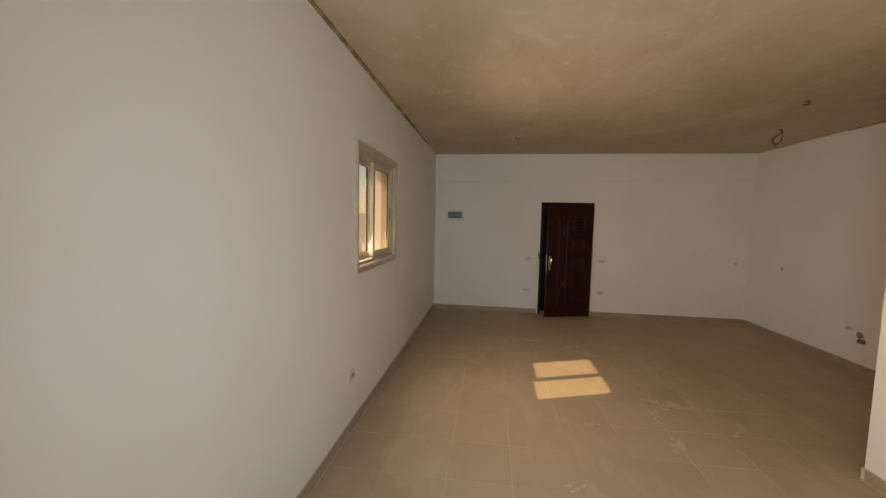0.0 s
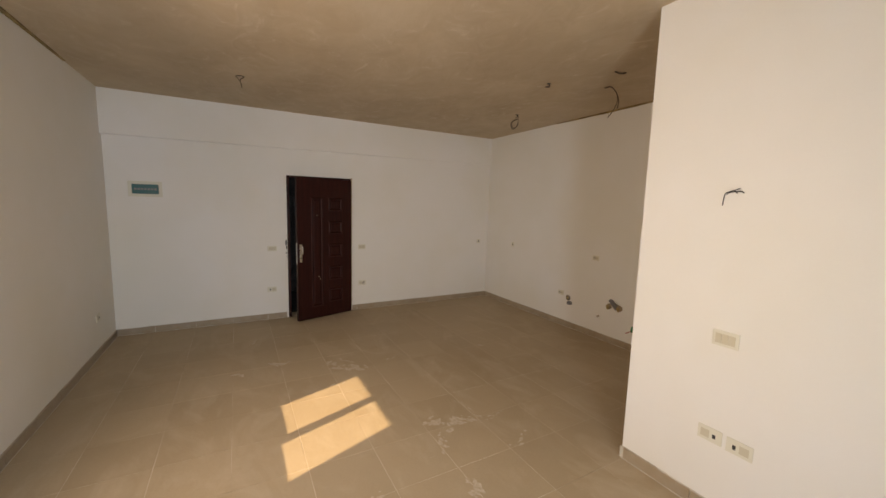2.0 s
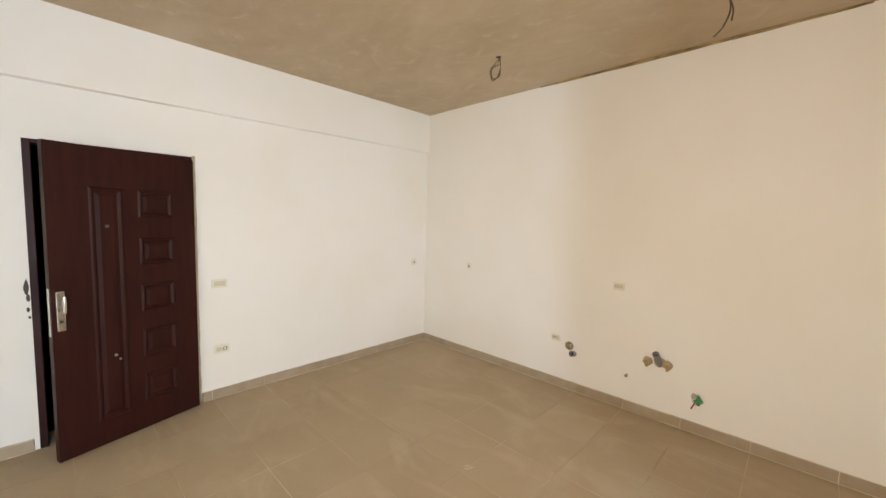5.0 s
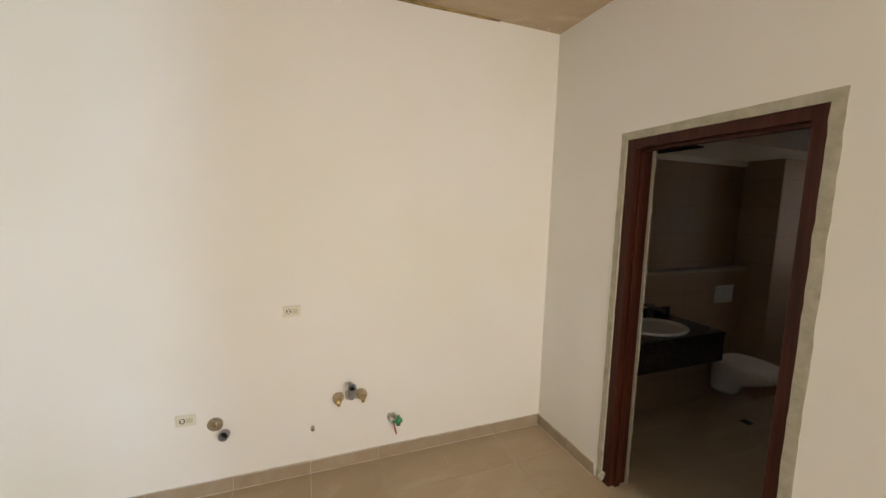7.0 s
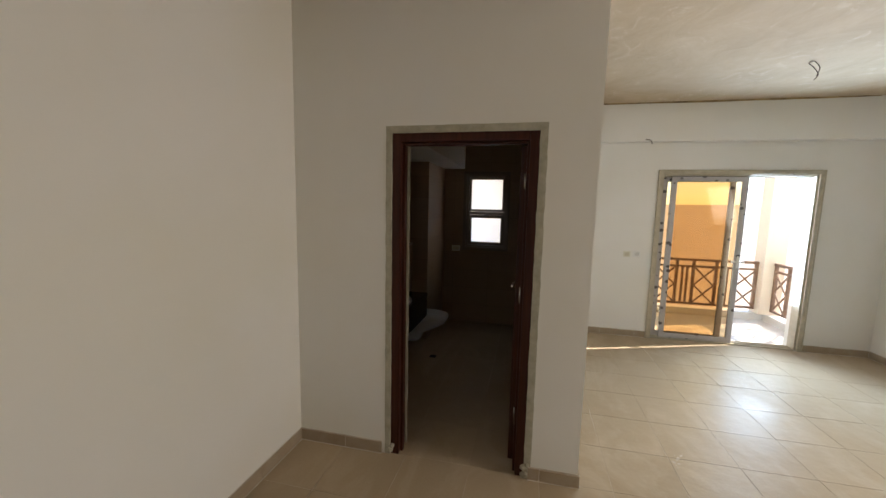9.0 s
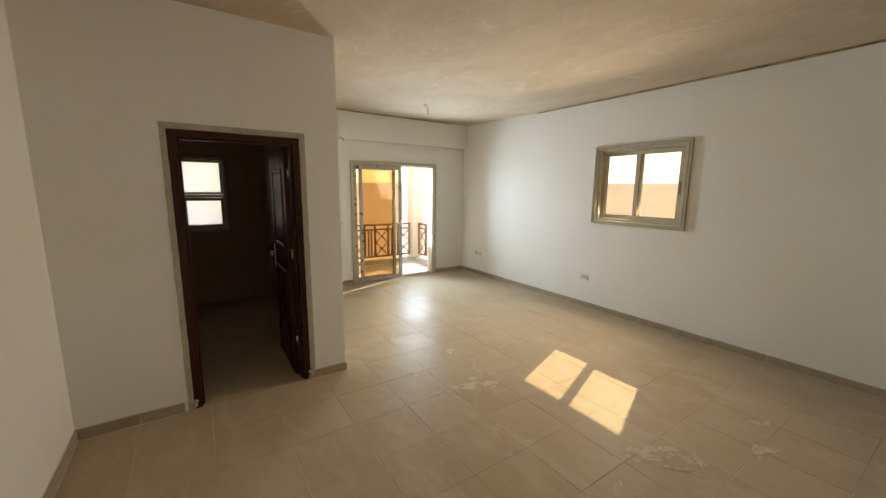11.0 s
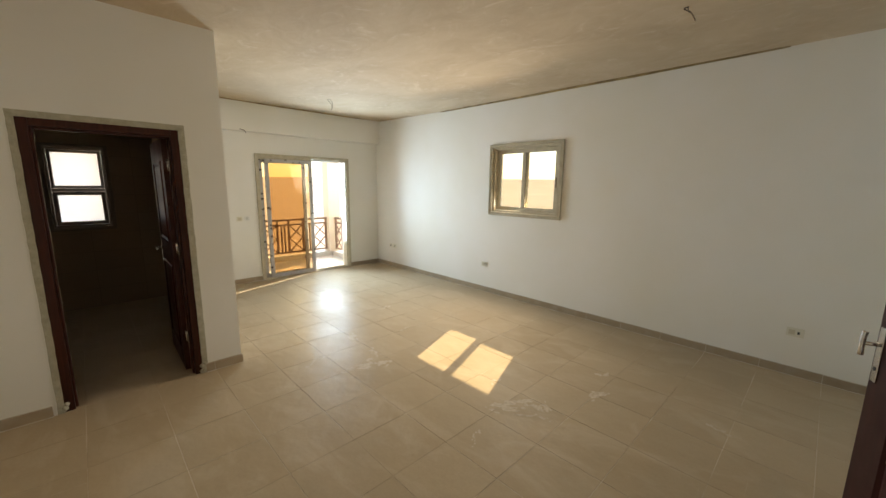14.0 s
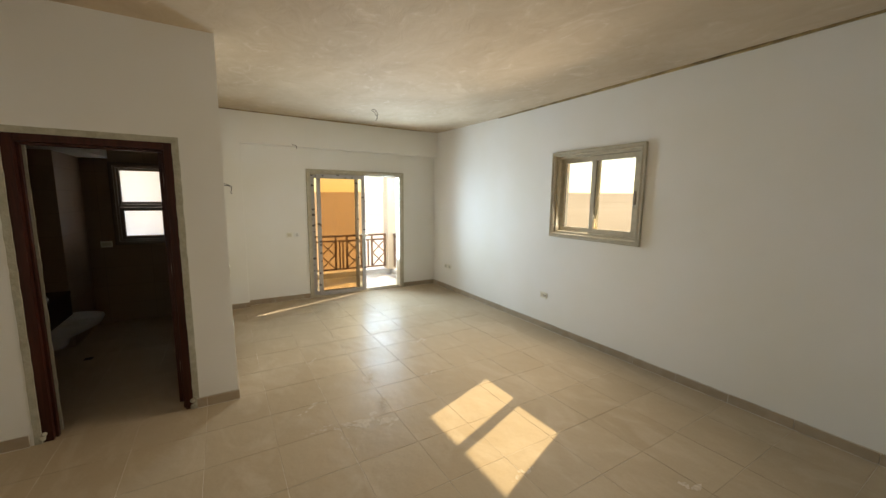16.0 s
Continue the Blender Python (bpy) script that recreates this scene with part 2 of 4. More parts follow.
def loft(bm, rings, cap=True):
    """Joins rings of equal count into a skin."""
    made = [[bm.verts.new(p) for p in ring] for ring in rings]
    n = len(made[0])
    for a, b in zip(made, made[1:]):
        for i in range(n):
            f = bm.faces.new((a[i], a[(i + 1) % n], b[(i + 1) % n], b[i]))
            f.smooth = True
    if cap:
        bm.faces.new(made[0][::-1])
        bm.faces.new(made[-1])
    bmesh.ops.recalc_face_normals(bm, faces=bm.faces[:])


def tube(bm, points, r, sides=8, cap=True):
    points = [Vector(q) for q in points]
    rings, up = [], None
    for i, q in enumerate(points):
        d = (points[min(i + 1, len(points) - 1)] - points[max(i - 1, 0)]).normalized()
        if up is None:
            up = d.orthogonal().normalized()
        up = (up - d * up.dot(d)).normalized()
        side = d.cross(up)
        rings.append([q + r * (math.cos(a) * up + math.sin(a) * side) for a in (2 * math.pi * k / sides for k in range(sides))])
    loft(bm, rings, cap)


def smooth_path(points, steps=6):
    points = [Vector(q) for q in points]
    out = []
    for i in range(len(points) - 1):
        a, b = points[max(i - 1, 0)], points[i]
        c, d = points[i + 1], points[min(i + 2, len(points) - 1)]
        for k in range(steps):
            u = k / steps
            out.append(0.5 * (2 * b + (c - a) * u + (2 * a - 5 * b + 4 * c - d) * u * u + (3 * b - a - 3 * c + d) * u ** 3))
    return out + [points[-1]]


def mesh_of(name, bm, mat):
    me = bpy.data.meshes.new(name)
    bm.to_mesh(me)
    bm.free()
    me.materials.append(mat)
    return me


def part(name, bm, mat, parent, label=""):
    ob = new(name, mesh_of(name, bm, mat))
    ob.parent = parent
    return tagged(ob, label)


def solid(name, bm, mat, label="", category="", kind="", group=""):
    return tagged(new(name, mesh_of(name, bm, mat)), label, category, group, kind)


def thing(name, place, label, category, group="", kind="", turn=0.0):
    ob = new(name)
    ob.matrix_basis = pose(*place, 0, 0, turn)
    return tagged(ob, label, category, group, kind)


def wall_mesh(axis, lo, hi, holes):
    """A wall of thickness lo..hi along axis (0 or 1), with rectangular holes (u0, u1, z0, z1) through it."""
    other = 1 - axis
    us = sorted({lo[other], hi[other], *(h[0] for h in holes), *(h[1] for h in holes)})
    zs = sorted({lo[2], hi[2], *(h[2] for h in holes), *(h[3] for h in holes)})
    bm = bmesh.new()

    def full(i, k):
        if not (0 <= i < len(us) - 1 and 0 <= k < len(zs) - 1):
            return False
        u, z = (us[i] + us[i + 1]) / 2, (zs[k] + zs[k + 1]) / 2
        return not any(h[0] < u < h[1] and h[2] < z < h[3] for h in holes)

    def vert(a, u, z):
        v = [0, 0, z]
        v[axis], v[other] = a, u
        return bm.verts.new(v)

    for i in range(len(us) - 1):
        for k in range(len(zs) - 1):
            if not full(i, k):
                continue
            u0, u1, z0, z1 = us[i], us[i + 1], zs[k], zs[k + 1]
            a0, a1 = lo[axis], hi[axis]
            for a in (a0, a1):
                bm.faces.new([vert(a, u0, z0), vert(a, u1, z0), vert(a, u1, z1), vert(a, u0, z1)])
            for di, u in ((-1, u0), (1, u1)):
                if not full(i + di, k):
                    bm.faces.new([vert(a0, u, z0), vert(a1, u, z0), vert(a1, u, z1), vert(a0, u, z1)])
            for dk, z in ((-1, z0), (1, z1)):
                if not full(i, k + dk):
                    bm.faces.new([vert(a0, u0, z), vert(a1, u0, z), vert(a1, u1, z), vert(a0, u1, z)])
    bmesh.ops.remove_doubles(bm, verts=bm.verts[:], dist=1e-5)
    bmesh.ops.recalc_face_normals(bm, faces=bm.faces[:])
    return bm


# ---- large structure ----
WIN = (3.101, 4.216, 1.285, 2.234)
SLIDE = (0.715, 2.36, -0.02, 2.115)
BWIN = (4.262, 4.818, 1.085, 2.09)
ENTRY = (1.95, 2.86, -0.02, 2.05)
BDOOR = (3.884, 4.808, -0.02, 2.118)

solid("wall_west", wall_mesh(0, (-T, -T, -0.15), (0, NORTH + T, 3.05), [WIN]), wall_paint,
      "white painted plaster wall with a sliding window", "wall", "structure")
solid("wall_south", wall_mesh(1, (0.0, -T, -0.15), (EAST, 0, 3.05), [SLIDE, BWIN]), wall_paint,
      "white painted plaster wall with a balcony door", "wall", "structure")
solid("wall_east", wall_mesh(0, (EAST, -T, -0.15), (EAST + T, NORTH + T, 3.05), []), wall_paint,
      "white painted plaster wall with kitchen pipe stubs", "wall", "structure")
solid("wall_north", wall_mesh(1, (0.0, NORTH, -0.15), (EAST, NORTH + T, 3.05), [ENTRY]), wall_paint,
      "white painted plaster wall with the entrance door", "wall", "structure")
solid("wall_bathroom_west", boxes(((PIER, 0.0, -0.15), (PIER + 0.125, BATH, 3.0))), wall_paint,
      "white painted partition wall beside the bathroom", "wall", "structure")
solid("wall_bathroom_north", wall_mesh(1, (PIER + 0.125, BATH - 0.125, -0.15), (EAST, BATH, 3.0), [BDOOR]), wall_paint,
      "white painted partition wall with the bathroom doorway", "wall", "structure")


def ceil_at(x, y=4.0):
    """The plastered soffit rises a little towards the balcony."""
    return CEIL + 0.004 * x + 0.042 * max(0.0, 1 - y / 3.0) ** 2


bm = bmesh.new()
ys = [NORTH * k / 24 for k in range(25)]
under = [[bm.verts.new((x, y, ceil_at(x, y))) for y in ys] for x in (0.0, EAST)]
upper = [[bm.verts.new((x, y, 3.05)) for y in ys] for x in (0.0, EAST)]
for a, b in ((under[0], under[1]), (upper[1], upper[0]), (upper[0], under[0]), (under[1], upper[1])):
    for k in range(24):
        bm.faces.new((a[k], a[k + 1], b[k + 1], b[k]))
for k in (0, 24):
    bm.faces.new((under[0][k], under[1][k], upper[1][k], upper[0][k]))
bmesh.ops.recalc_face_normals(bm, faces=bm.faces[:])
solid("ceiling", bm, ceiling_plaster,
      "unpainted brown-beige plaster ceiling with trowel marks", "ceiling", "structure")

bm = bmesh.new()
rings = []
for x, z, w in ((0.0, 2.392, 0.07), (EAST, 2.447, 0.035)):
    rings.append([(x, NORTH, z), (x, NORTH - w + 0.004, z), (x, NORTH - w, z + 0.004), (x, NORTH - w, 3.0), (x, NORTH, 3.0)])
loft(bm, rings)
for f in bm.faces:
    f.smooth = False
solid("beam_north", bm, wall_paint, "shallow white plastered beam above the entrance door", "beam", "structure")
solid("beam_south", boxes(((0, 0, 2.487), (PIER, 0.12, 3.0)), bevel=0.006), wall_paint,
      "white plastered beam above the balcony door", "beam", "structure")
solid("column", boxes(((3.335, 0, 0), (PIER, 0.12, 2.4875)), bevel=0.005), wall_paint,
      "white plastered column standing in the room corner", "column", "structure")


# joint gaps at the ceiling
def joint(a, b, r):
    bm = bmesh.new()
    n, rings = 14, []
    a, b = Vector(a), Vector(b)
    d = (b - a).normalized()
    side = Vector((-d.y, d.x, 0))
    for i in range(n + 1):
        u = i / n
        w = r * (0.25 + 0.75 * math.sin(math.pi * min(max(u, 0.02), 0.98)) ** 0.5) * (0.8 + 0.4 * random.random())
        q = a.lerp(b, u)
        rings.append([q + side * w, q - side * w, q - side * w - Vector((0, 0, w)), q + side * w - Vector((0, 0, w))])
    loft(bm, rings)
    return bm


solid("trim_west", joint((0.008, 1.95, ceil_at(0)), (0.008, 6.3, ceil_at(0)), 0.018), foam, "dark yellowed gap filler along the ceiling edge", "trim", "structure")
solid("trim_south", joint((0.35, 0.126, ceil_at(0.35, 0.12)), (PIER, 0.126, ceil_at(PIER, 0.12)), 0.014), foam, "dark gap filler along the ceiling edge", "trim", "structure")
solid("trim_east", joint((EAST - 0.008, 3.5, ceil_at(EAST)), (EAST - 0.008, 5.65, ceil_at(EAST)), 0.015), foam, "dark gap filler along the ceiling edge", "trim", "structure")

# landing behind the entrance door, its darkness put into the wall colour
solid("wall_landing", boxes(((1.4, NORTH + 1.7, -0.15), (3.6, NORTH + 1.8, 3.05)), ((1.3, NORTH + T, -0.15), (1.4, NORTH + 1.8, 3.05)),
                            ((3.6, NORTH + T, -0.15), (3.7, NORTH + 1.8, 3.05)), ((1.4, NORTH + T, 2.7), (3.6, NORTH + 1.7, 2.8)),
                            ((1.4, NORTH + T, -0.15), (3.6, NORTH + 1.7, -0.005))), shade_chip_dark,
      "stair landing walls behind the entrance, coloured near-black as if unlit", "wall", "structure")

# bathroom shell
LX = EAST - 0.012
lining = wall_mesh(1, (PIER + 0.137, 0.0, 0.0), (LX, 0.012, CEIL), [BWIN])
solid("wall_lining_south", lining, bath_tile, "brown-beige tiled bathroom wall with a small window", "wall", "structure")
solid("wall_lining_east", boxes(((LX, 0.0, 0.0), (EAST, BATH - 0.125, CEIL))), bath_tile, "brown-beige tiled bathroom wall", "wall", "structure")
solid("wall_lining_west", boxes(((PIER + 0.125, 0.0, 0.0), (PIER + 0.137, BATH - 0.137, CEIL))), bath_tile, "brown-beige tiled bathroom wall", "wall", "structure")
solid("wall_lining_north", wall_mesh(1, (PIER + 0.125, BATH - 0.137, 0.0), (LX, BATH - 0.125, CEIL), [BDOOR]), bath_tile,
      "brown-beige tiled bathroom wall round the doorway", "wall", "structure")
solid("duct", boxes(((5.13, 0.012, 0), (LX, 0.88, 2.1695)), bevel=0.003), bath_tile, "tiled pipe duct in the bathroom corner", "duct", "structure")
solid("cistern_wall", boxes(((5.33, 0.8805, 0), (LX, BATH - 0.137, 1.175)), bevel=0.002), bath_tile, "tiled half-height cistern wall", "wall", "structure")
solid("cistern_ledge", boxes(((5.322, 0.8805, 1.175), (LX, BATH - 0.137, 1.2)), bevel=0.004), skirting_glaze, "taupe tiled ledge on the cistern wall", "ledge", "structure")
solid("ceiling_bulkhead", boxes(((4.85, 0.012, 2.17), (LX, BATH - 0.137, CEIL))), wall_paint, "white lowered bathroom ceiling section", "ceiling", "structure")
solid("trim_bathroom", boxes(((LX - 0.03, 0.89, 2.12), (LX, BATH - 0.14, 2.1695)), bevel=0.008), wall_paint, "white cornice strip under the lowered ceiling", "trim", "structure")


# ---- window_1: two sliding sashes in the west wall ----
def frame_ring(bm, axis, a0, a1, u0, u1, z0, z1, w, bevel=0.004, wz=None):
    """Four bars round a rectangle, mitred into one ring, between the depths a0 and a1."""
    wz = wz or w
    outer = [(u0, z0), (u1, z0), (u1, z1), (u0, z1)]
    inner = [(u0 + w, z0 + wz), (u1 - w, z0 + wz), (u1 - w, z1 - wz), (u0 + w, z1 - wz)]

    def at(a, q):
        return (a, q[0], q[1]) if axis == 0 else (q[0], a, q[1])
    vs = [[bm.verts.new(at(a, q)) for q in ring] for a in (a0, a1) for ring in (outer, inner)]
    for i in range(4):
        j = (i + 1) % 4
        for pair in ((0, 1), (2, 3), (0, 2), (1, 3)):
            bm.faces.new((vs[pair[0]][i], vs[pair[0]][j], vs[pair[1]][j], vs[pair[1]][i]))
    new_faces = list({f for ring in vs for v in ring for f in v.link_faces})
    bmesh.ops.recalc_face_normals(bm, faces=new_faces)
    if bevel:
        edges = list({e for f in new_faces for e in f.edges})
        bmesh.ops.bevel(bm, geom=edges, offset=bevel, segments=1, affect="EDGES")


def sash(parent, axis, a0, a1, u0, u1, z0, z1, w, frame_mat, glass_mat, wz=None):
    bm = bmesh.new()
    frame_ring(bm, axis, a0, a1, u0, u1, z0, z1, w, 0.004, wz)
    s = part("sash", bm, frame_mat, parent)
    mid = (a0 + a1) / 2
    e = 0.004
    wz = wz or w
    lo, hi = (u0 + w - e, z0 + wz - e), (u1 - w + e, z1 - wz + e)
    bm = bmesh.new()
    at = (lambda u, z: (mid, u, z)) if axis == 0 else (lambda u, z: (u, mid, z))
    bm.faces.new([bm.verts.new(at(u, z)) for u, z in ((lo[0], lo[1]), (hi[0], lo[1]), (hi[0], hi[1]), (lo[0], hi[1]))])
    part("pane", bm, glass_mat, s, "bronze tinted glass pane" if glass_mat is not frosted else "frosted white glass pane")
    bm = bmesh.new()
    g0, g1 = mid - 0.006, mid + 0.006
    frame_ring(bm, axis, g0, g1, lo[0] - 0.002, hi[0] + 0.002, lo[1] - 0.002, hi[1] + 0.002, 0.008, 0.0)
    part("gasket", bm, wire_black, s, "black rubber glazing gasket")
    return s


window = thing("window_1", (0, 0, 0), "cream aluminium sliding window with two bronze tinted panes", "window", kind="structure")
bm = bmesh.new()
frame_ring(bm, 0, -0.01, 0.018, 3.056, 4.261, 1.240, 2.279, 0.052, 0.006)
frame_ring(bm, 0, 0.0185, 0.029, 3.056, 4.261, 1.240, 2.279, 0.016, 0.003)
frame_ring(bm, 0, 0.0185, 0.024, 3.092, 4.225, 1.276, 2.243, 0.010, 0.002)
part("architrave", bm, cream_alu, window)
bm = bmesh.new()
frame_ring(bm, 0, -0.13, -0.011, WIN[0], WIN[1], WIN[2], WIN[3], 0.034, 0.003)
frame_ring(bm, 0, -0.072, -0.064, WIN[0] + 0.034, WIN[1] - 0.034, WIN[2] + 0.034, WIN[3] - 0.034, 0.012, 0.0)
part("window_frame", bm, cream_alu, window)
sash(window, 0, -0.108, -0.076, 3.137, 3.675, 1.321, 2.198, 0.052, cream_alu, bronze_glass)
inner_sash = sash(window, 0, -0.058, -0.026, 3.606, 4.180, 1.321, 2.198, 0.055, cream_alu, bronze_glass)
part("latch", boxes(((-0.028, 4.140, 1.66), (-0.016, 4.162, 1.80)), bevel=0.004), tan_alu, inner_sash, "tan recessed latch")
# added out of view: its edge cuts off the far end of the sun patch
solid("sun_trim_hood", boxes(((-0.452, 2.9, 2.33), (-T, 4.45, 2.43))), outer_paint, "unseen orange hood added above the window to trim the sun patch", "hood", "structure")

# ---- window_2: balcony door, both leaves pushed to one side ----
slide = thing("door_1", (0, 0, 0), "cream aluminium sliding balcony door standing half open", "door", kind="structure")
bm = bmesh.new()
for lo, hi in (((0.672, -0.01, 0.0), (0.722, 0.018, 2.160)), ((2.352, -0.01, 0.0), (2.402, 0.018, 2.160)),
               ((0.722, -0.01, 2.110), (2.352, 0.018, 2.160)),
               ((0.672, 0.0185, 0.0), (0.690, 0.025, 2.160)), ((2.384, 0.0185, 0.0), (2.402, 0.025, 2.160)),
               ((0.690, 0.0185, 2.142), (2.384, 0.025, 2.160))):
    box(bm, lo, hi, 0.003)
part("architrave", bm, cream_alu, slide)
bm = bmesh.new()
for lo, hi in (((0.715, -0.14, 0.0), (0.742, -0.011, 2.115)), ((2.333, -0.14, 0.0), (2.36, -0.011, 2.115)),
               ((0.742, -0.14, 2.090), (2.333, -0.011, 2.115)), ((0.742, -0.072, 2.074), (2.333, -0.066, 2.090))):
    box(bm, lo, hi, 0.002)
part("door_frame", bm, cream_alu, slide)
bm = boxes(((0.742, -0.14, -0.02), (2.333, -0.011, 0.012)), ((0.742, -0.112, 0.012), (2.333, -0.106, 0.022)), ((0.742, -0.052, 0.012), (2.333, -0.046, 0.022)))
part("threshold", bm, cream_alu, slide)
s_in = sash(slide, 1, -0.064, -0.030, 1.40, 2.235, 0.014, 2.084, 0.062, film_alu, door_glass)
s_out = sash(slide, 1, -0.128, -0.094, 1.50, 2.322, 0.014, 2.084, 0.062, film_alu, door_glass)
bm = boxes(((1.36, -0.029, 1.035), (1.50, -0.012, 1.058)), ((1.418, -0.030, 0.97), (1.444, -0.020, 1.12)), bevel=0.004)
part("handle", bm, white_plastic, s_in, "white lever handle")

# ---- window_3: bathroom ----
bathwin = thing("window_3", (0, 0, 0), "small bathroom window with two frosted panes", "window", kind="structure")
bm = bmesh.new()
frame_ring(bm, 1, -0.085, -0.006, BWIN[0], BWIN[1], BWIN[2], BWIN[3], 0.028, 0.003)
box(bm, (BWIN[0] + 0.028, -0.08, 1.542), (BWIN[1] - 0.028, -0.010, 1.582), 0.003)
frame_ring(bm, 1, -0.005, 0.022, BWIN[0] - 0.04, BWIN[1] + 0.04, BWIN[2] - 0.04, BWIN[3] + 0.04, 0.045, 0.004)
part("window_frame", bm, tan_alu, bathwin)
sash(bathwin, 1, -0.068, -0.038, BWIN[0] + 0.03, BWIN[1] - 0.03, 1.584, BWIN[3] - 0.03, 0.03, tan_alu, frosted)
sash(bathwin, 1, -0.052, -0.022, BWIN[0] + 0.03, BWIN[1] - 0.03, BWIN[2] + 0.03, 1.540, 0.042, tan_alu, frosted)
part("latch", boxes(((4.505, -0.021, 1.527), (4.575, -0.007, 1.541)), bevel=0.003), wire_black, bathwin)

# ---- entrance door, ajar ----
entry = thing("door_2", (0, 0, 0), "dark maroon panelled steel entrance door standing ajar", "door", kind="structure")
bm = bmesh.new()
for lo, hi in (((1.95, NORTH - 0.003, 0), (1.988, NORTH + 0.12, 2.05)), ((2.838, NORTH - 0.003, 0), (2.862, NORTH + 0.12, 2.05)),
               ((1.988, NORTH - 0.003, 2.025), (2.838, NORTH + 0.12, 2.05))):
    box(bm, lo, hi, 0.004)
part("door_frame", bm, steel_door, entry)
leaf_at = pose(2.838, NORTH - 0.02, 0, 0, 0, 180 + 17.5)
# leaf in its own axes: x from the hinge to the free edge, the room face at y = +0.05
LW, LH = 0.85, 2.015


def panel_face(bm, panels, w, h, z0, y_face, depth, rim):
    """A flat face with recessed rectangular panels (x0, x1, z0, z1) that have a raised field."""
    xs = sorted({0.0, w, *(q for p4 in panels for q in p4[:2])})
    zs = sorted({z0, h, *(q for p4 in panels for q in p4[2:])})

    def quad(a, b, c, d):
        bm.faces.new([bm.verts.new(v) for v in (a, b, c, d)])
    for x0, x1 in zip(xs, xs[1:]):
        for za, zb in zip(zs, zs[1:]):
            cx, cz = (x0 + x1) / 2, (za + zb) / 2
            if not any(p4[0] < cx < p4[1] and p4[2] < cz < p4[3] for p4 in panels):
                quad((x0, y_face, za), (x1, y_face, za), (x1, y_face, zb), (x0, y_face, zb))
    for x0, x1, za, zb in panels:
        loops = []
        for inset, y in ((0, y_face), (rim * 0.35, y_face + depth), (rim * 0.6, y_face + depth), (rim * 1.1, y_face - depth * 0.6), (rim * 1.9, y_face + depth * 0.1)):
            loops.append([(x0 + inset, y, za + inset), (x1 - inset, y, za + inset), (x1 - inset, y, zb - inset), (x0 + inset, y, zb - inset)])
        for a, b in zip(loops, loops[1:]):
            for i in range(4):
                quad(a[i], a[(i + 1) % 4], b[(i + 1) % 4], b[i])
        quad(*loops[-1])


bm = bmesh.new()
tall = [(LW - 0.385, LW - 0.20, 0.18, 1.755)]
small = []
for z0, z1 in ((1.56, 1.75), (1.225, 1.415), (0.885, 1.085), (0.545, 0.755), (0.215, 0.42)):
    small.append((0.155, 0.38, z0, z1))
panel_face(bm, tall + small, LW, LH, 0.012, 0.05, 0.008, 0.03)
bmesh.ops.remove_doubles(bm, verts=bm.verts[:], dist=1e-5)
box(bm, (0, 0, 0.012), (LW, 0.0415, LH), 0.0)
for lo, hi in (((-0.0, 0.0416, 0.012), (0.003, 0.05, LH)), ((LW - 0.003, 0.0416, 0.012), (LW, 0.05, LH)),
               ((0.003, 0.0416, 0.012), (LW - 0.003, 0.05, 0.015)), ((0.003, 0.0416, LH - 0.003), (LW - 0.003, 0.05, LH))):
    box(bm, lo, hi)
bmesh.ops.recalc_face_normals(bm, faces=bm.faces[:])
leaf = part("leaf", bm, steel_door, entry)
leaf.matrix_basis = leaf_at
bm = boxes(((LW - 0.062, 0.0502, 0.85), (LW - 0.022, 0.058, 1.10)), bevel=0.003)
part("lock_plate", bm, chrome, leaf, "brushed nickel lock plate")
bm = bmesh.new()
tube(bm, [(LW - 0.042, 0.05, 1.02), (LW - 0.042, 0.105, 1.02)], 0.009, 10)
tube(bm, smooth_path([(LW - 0.042, 0.108, 1.075), (LW - 0.042, 0.112, 1.03), (LW - 0.042, 0.110, 0.965)], 4), 0.011, 10)
part("handle", bm, chrome, leaf, "brushed nickel lever handle turned upright")
bm = bmesh.new()
tube(bm, [(LW - 0.042, 0.0583, 0.91), (LW - 0.042, 0.0600, 0.91)], 0.009, 12)
part("keyhole", bm, dark_slot, leaf)
bm = bmesh.new()
tube(bm, [(LW - 0.29, 0.0515, 1.50), (LW - 0.29, 0.058, 1.50)], 0.011, 12)
part("peephole", bm, bronze_alu, leaf)
bm = bmesh.new()
tube(bm, [(LW - 0.30, 0.05, 0.62), (LW - 0.30, 0.075, 0.62)], 0.010, 10)
tube(bm, [(LW - 0.325, 0.05, 0.585), (LW - 0.325, 0.072, 0.585)], 0.008, 10)
part("knob", bm, chrome, leaf, "small worn metal knobs")
bm = boxes(((LW, 0.012, 0.82), (LW + 0.0025, 0.038, 1.12)), bevel=0.0008)
part("edge_plate", bm, chrome, leaf, "steel lock edge plate")
chips = bmesh.new()
for i, (x, z, w, h) in enumerate(((1.932, 1.10, 0.012, 0.10), (1.938, 1.03, 0.010, 0.05), (1.936, 0.95, 0.008, 0.03), (1.94, 0.90, 0.008, 0.02))):
    ring = [(x + w * (0.7 + 0.5 * random.random()) * math.cos(a), NORTH - 0.0015, z + h * 0.5 * (0.7 + 0.5 * random.random()) * math.sin(a)) for a in (2 * math.pi * k / 9 for k in range(9))]
    chips.faces.new([chips.verts.new(v) for v in ring])
solid("plaster_chip", chips, shade_chip_dark, "dark chipped plaster beside the entrance door frame", "damage", "structure")

# ---- bathroom doorway ----
bathdoor = thing("door_3", (0, 0, 0), "dark mahogany bathroom door standing wide open", "door", kind="structure")


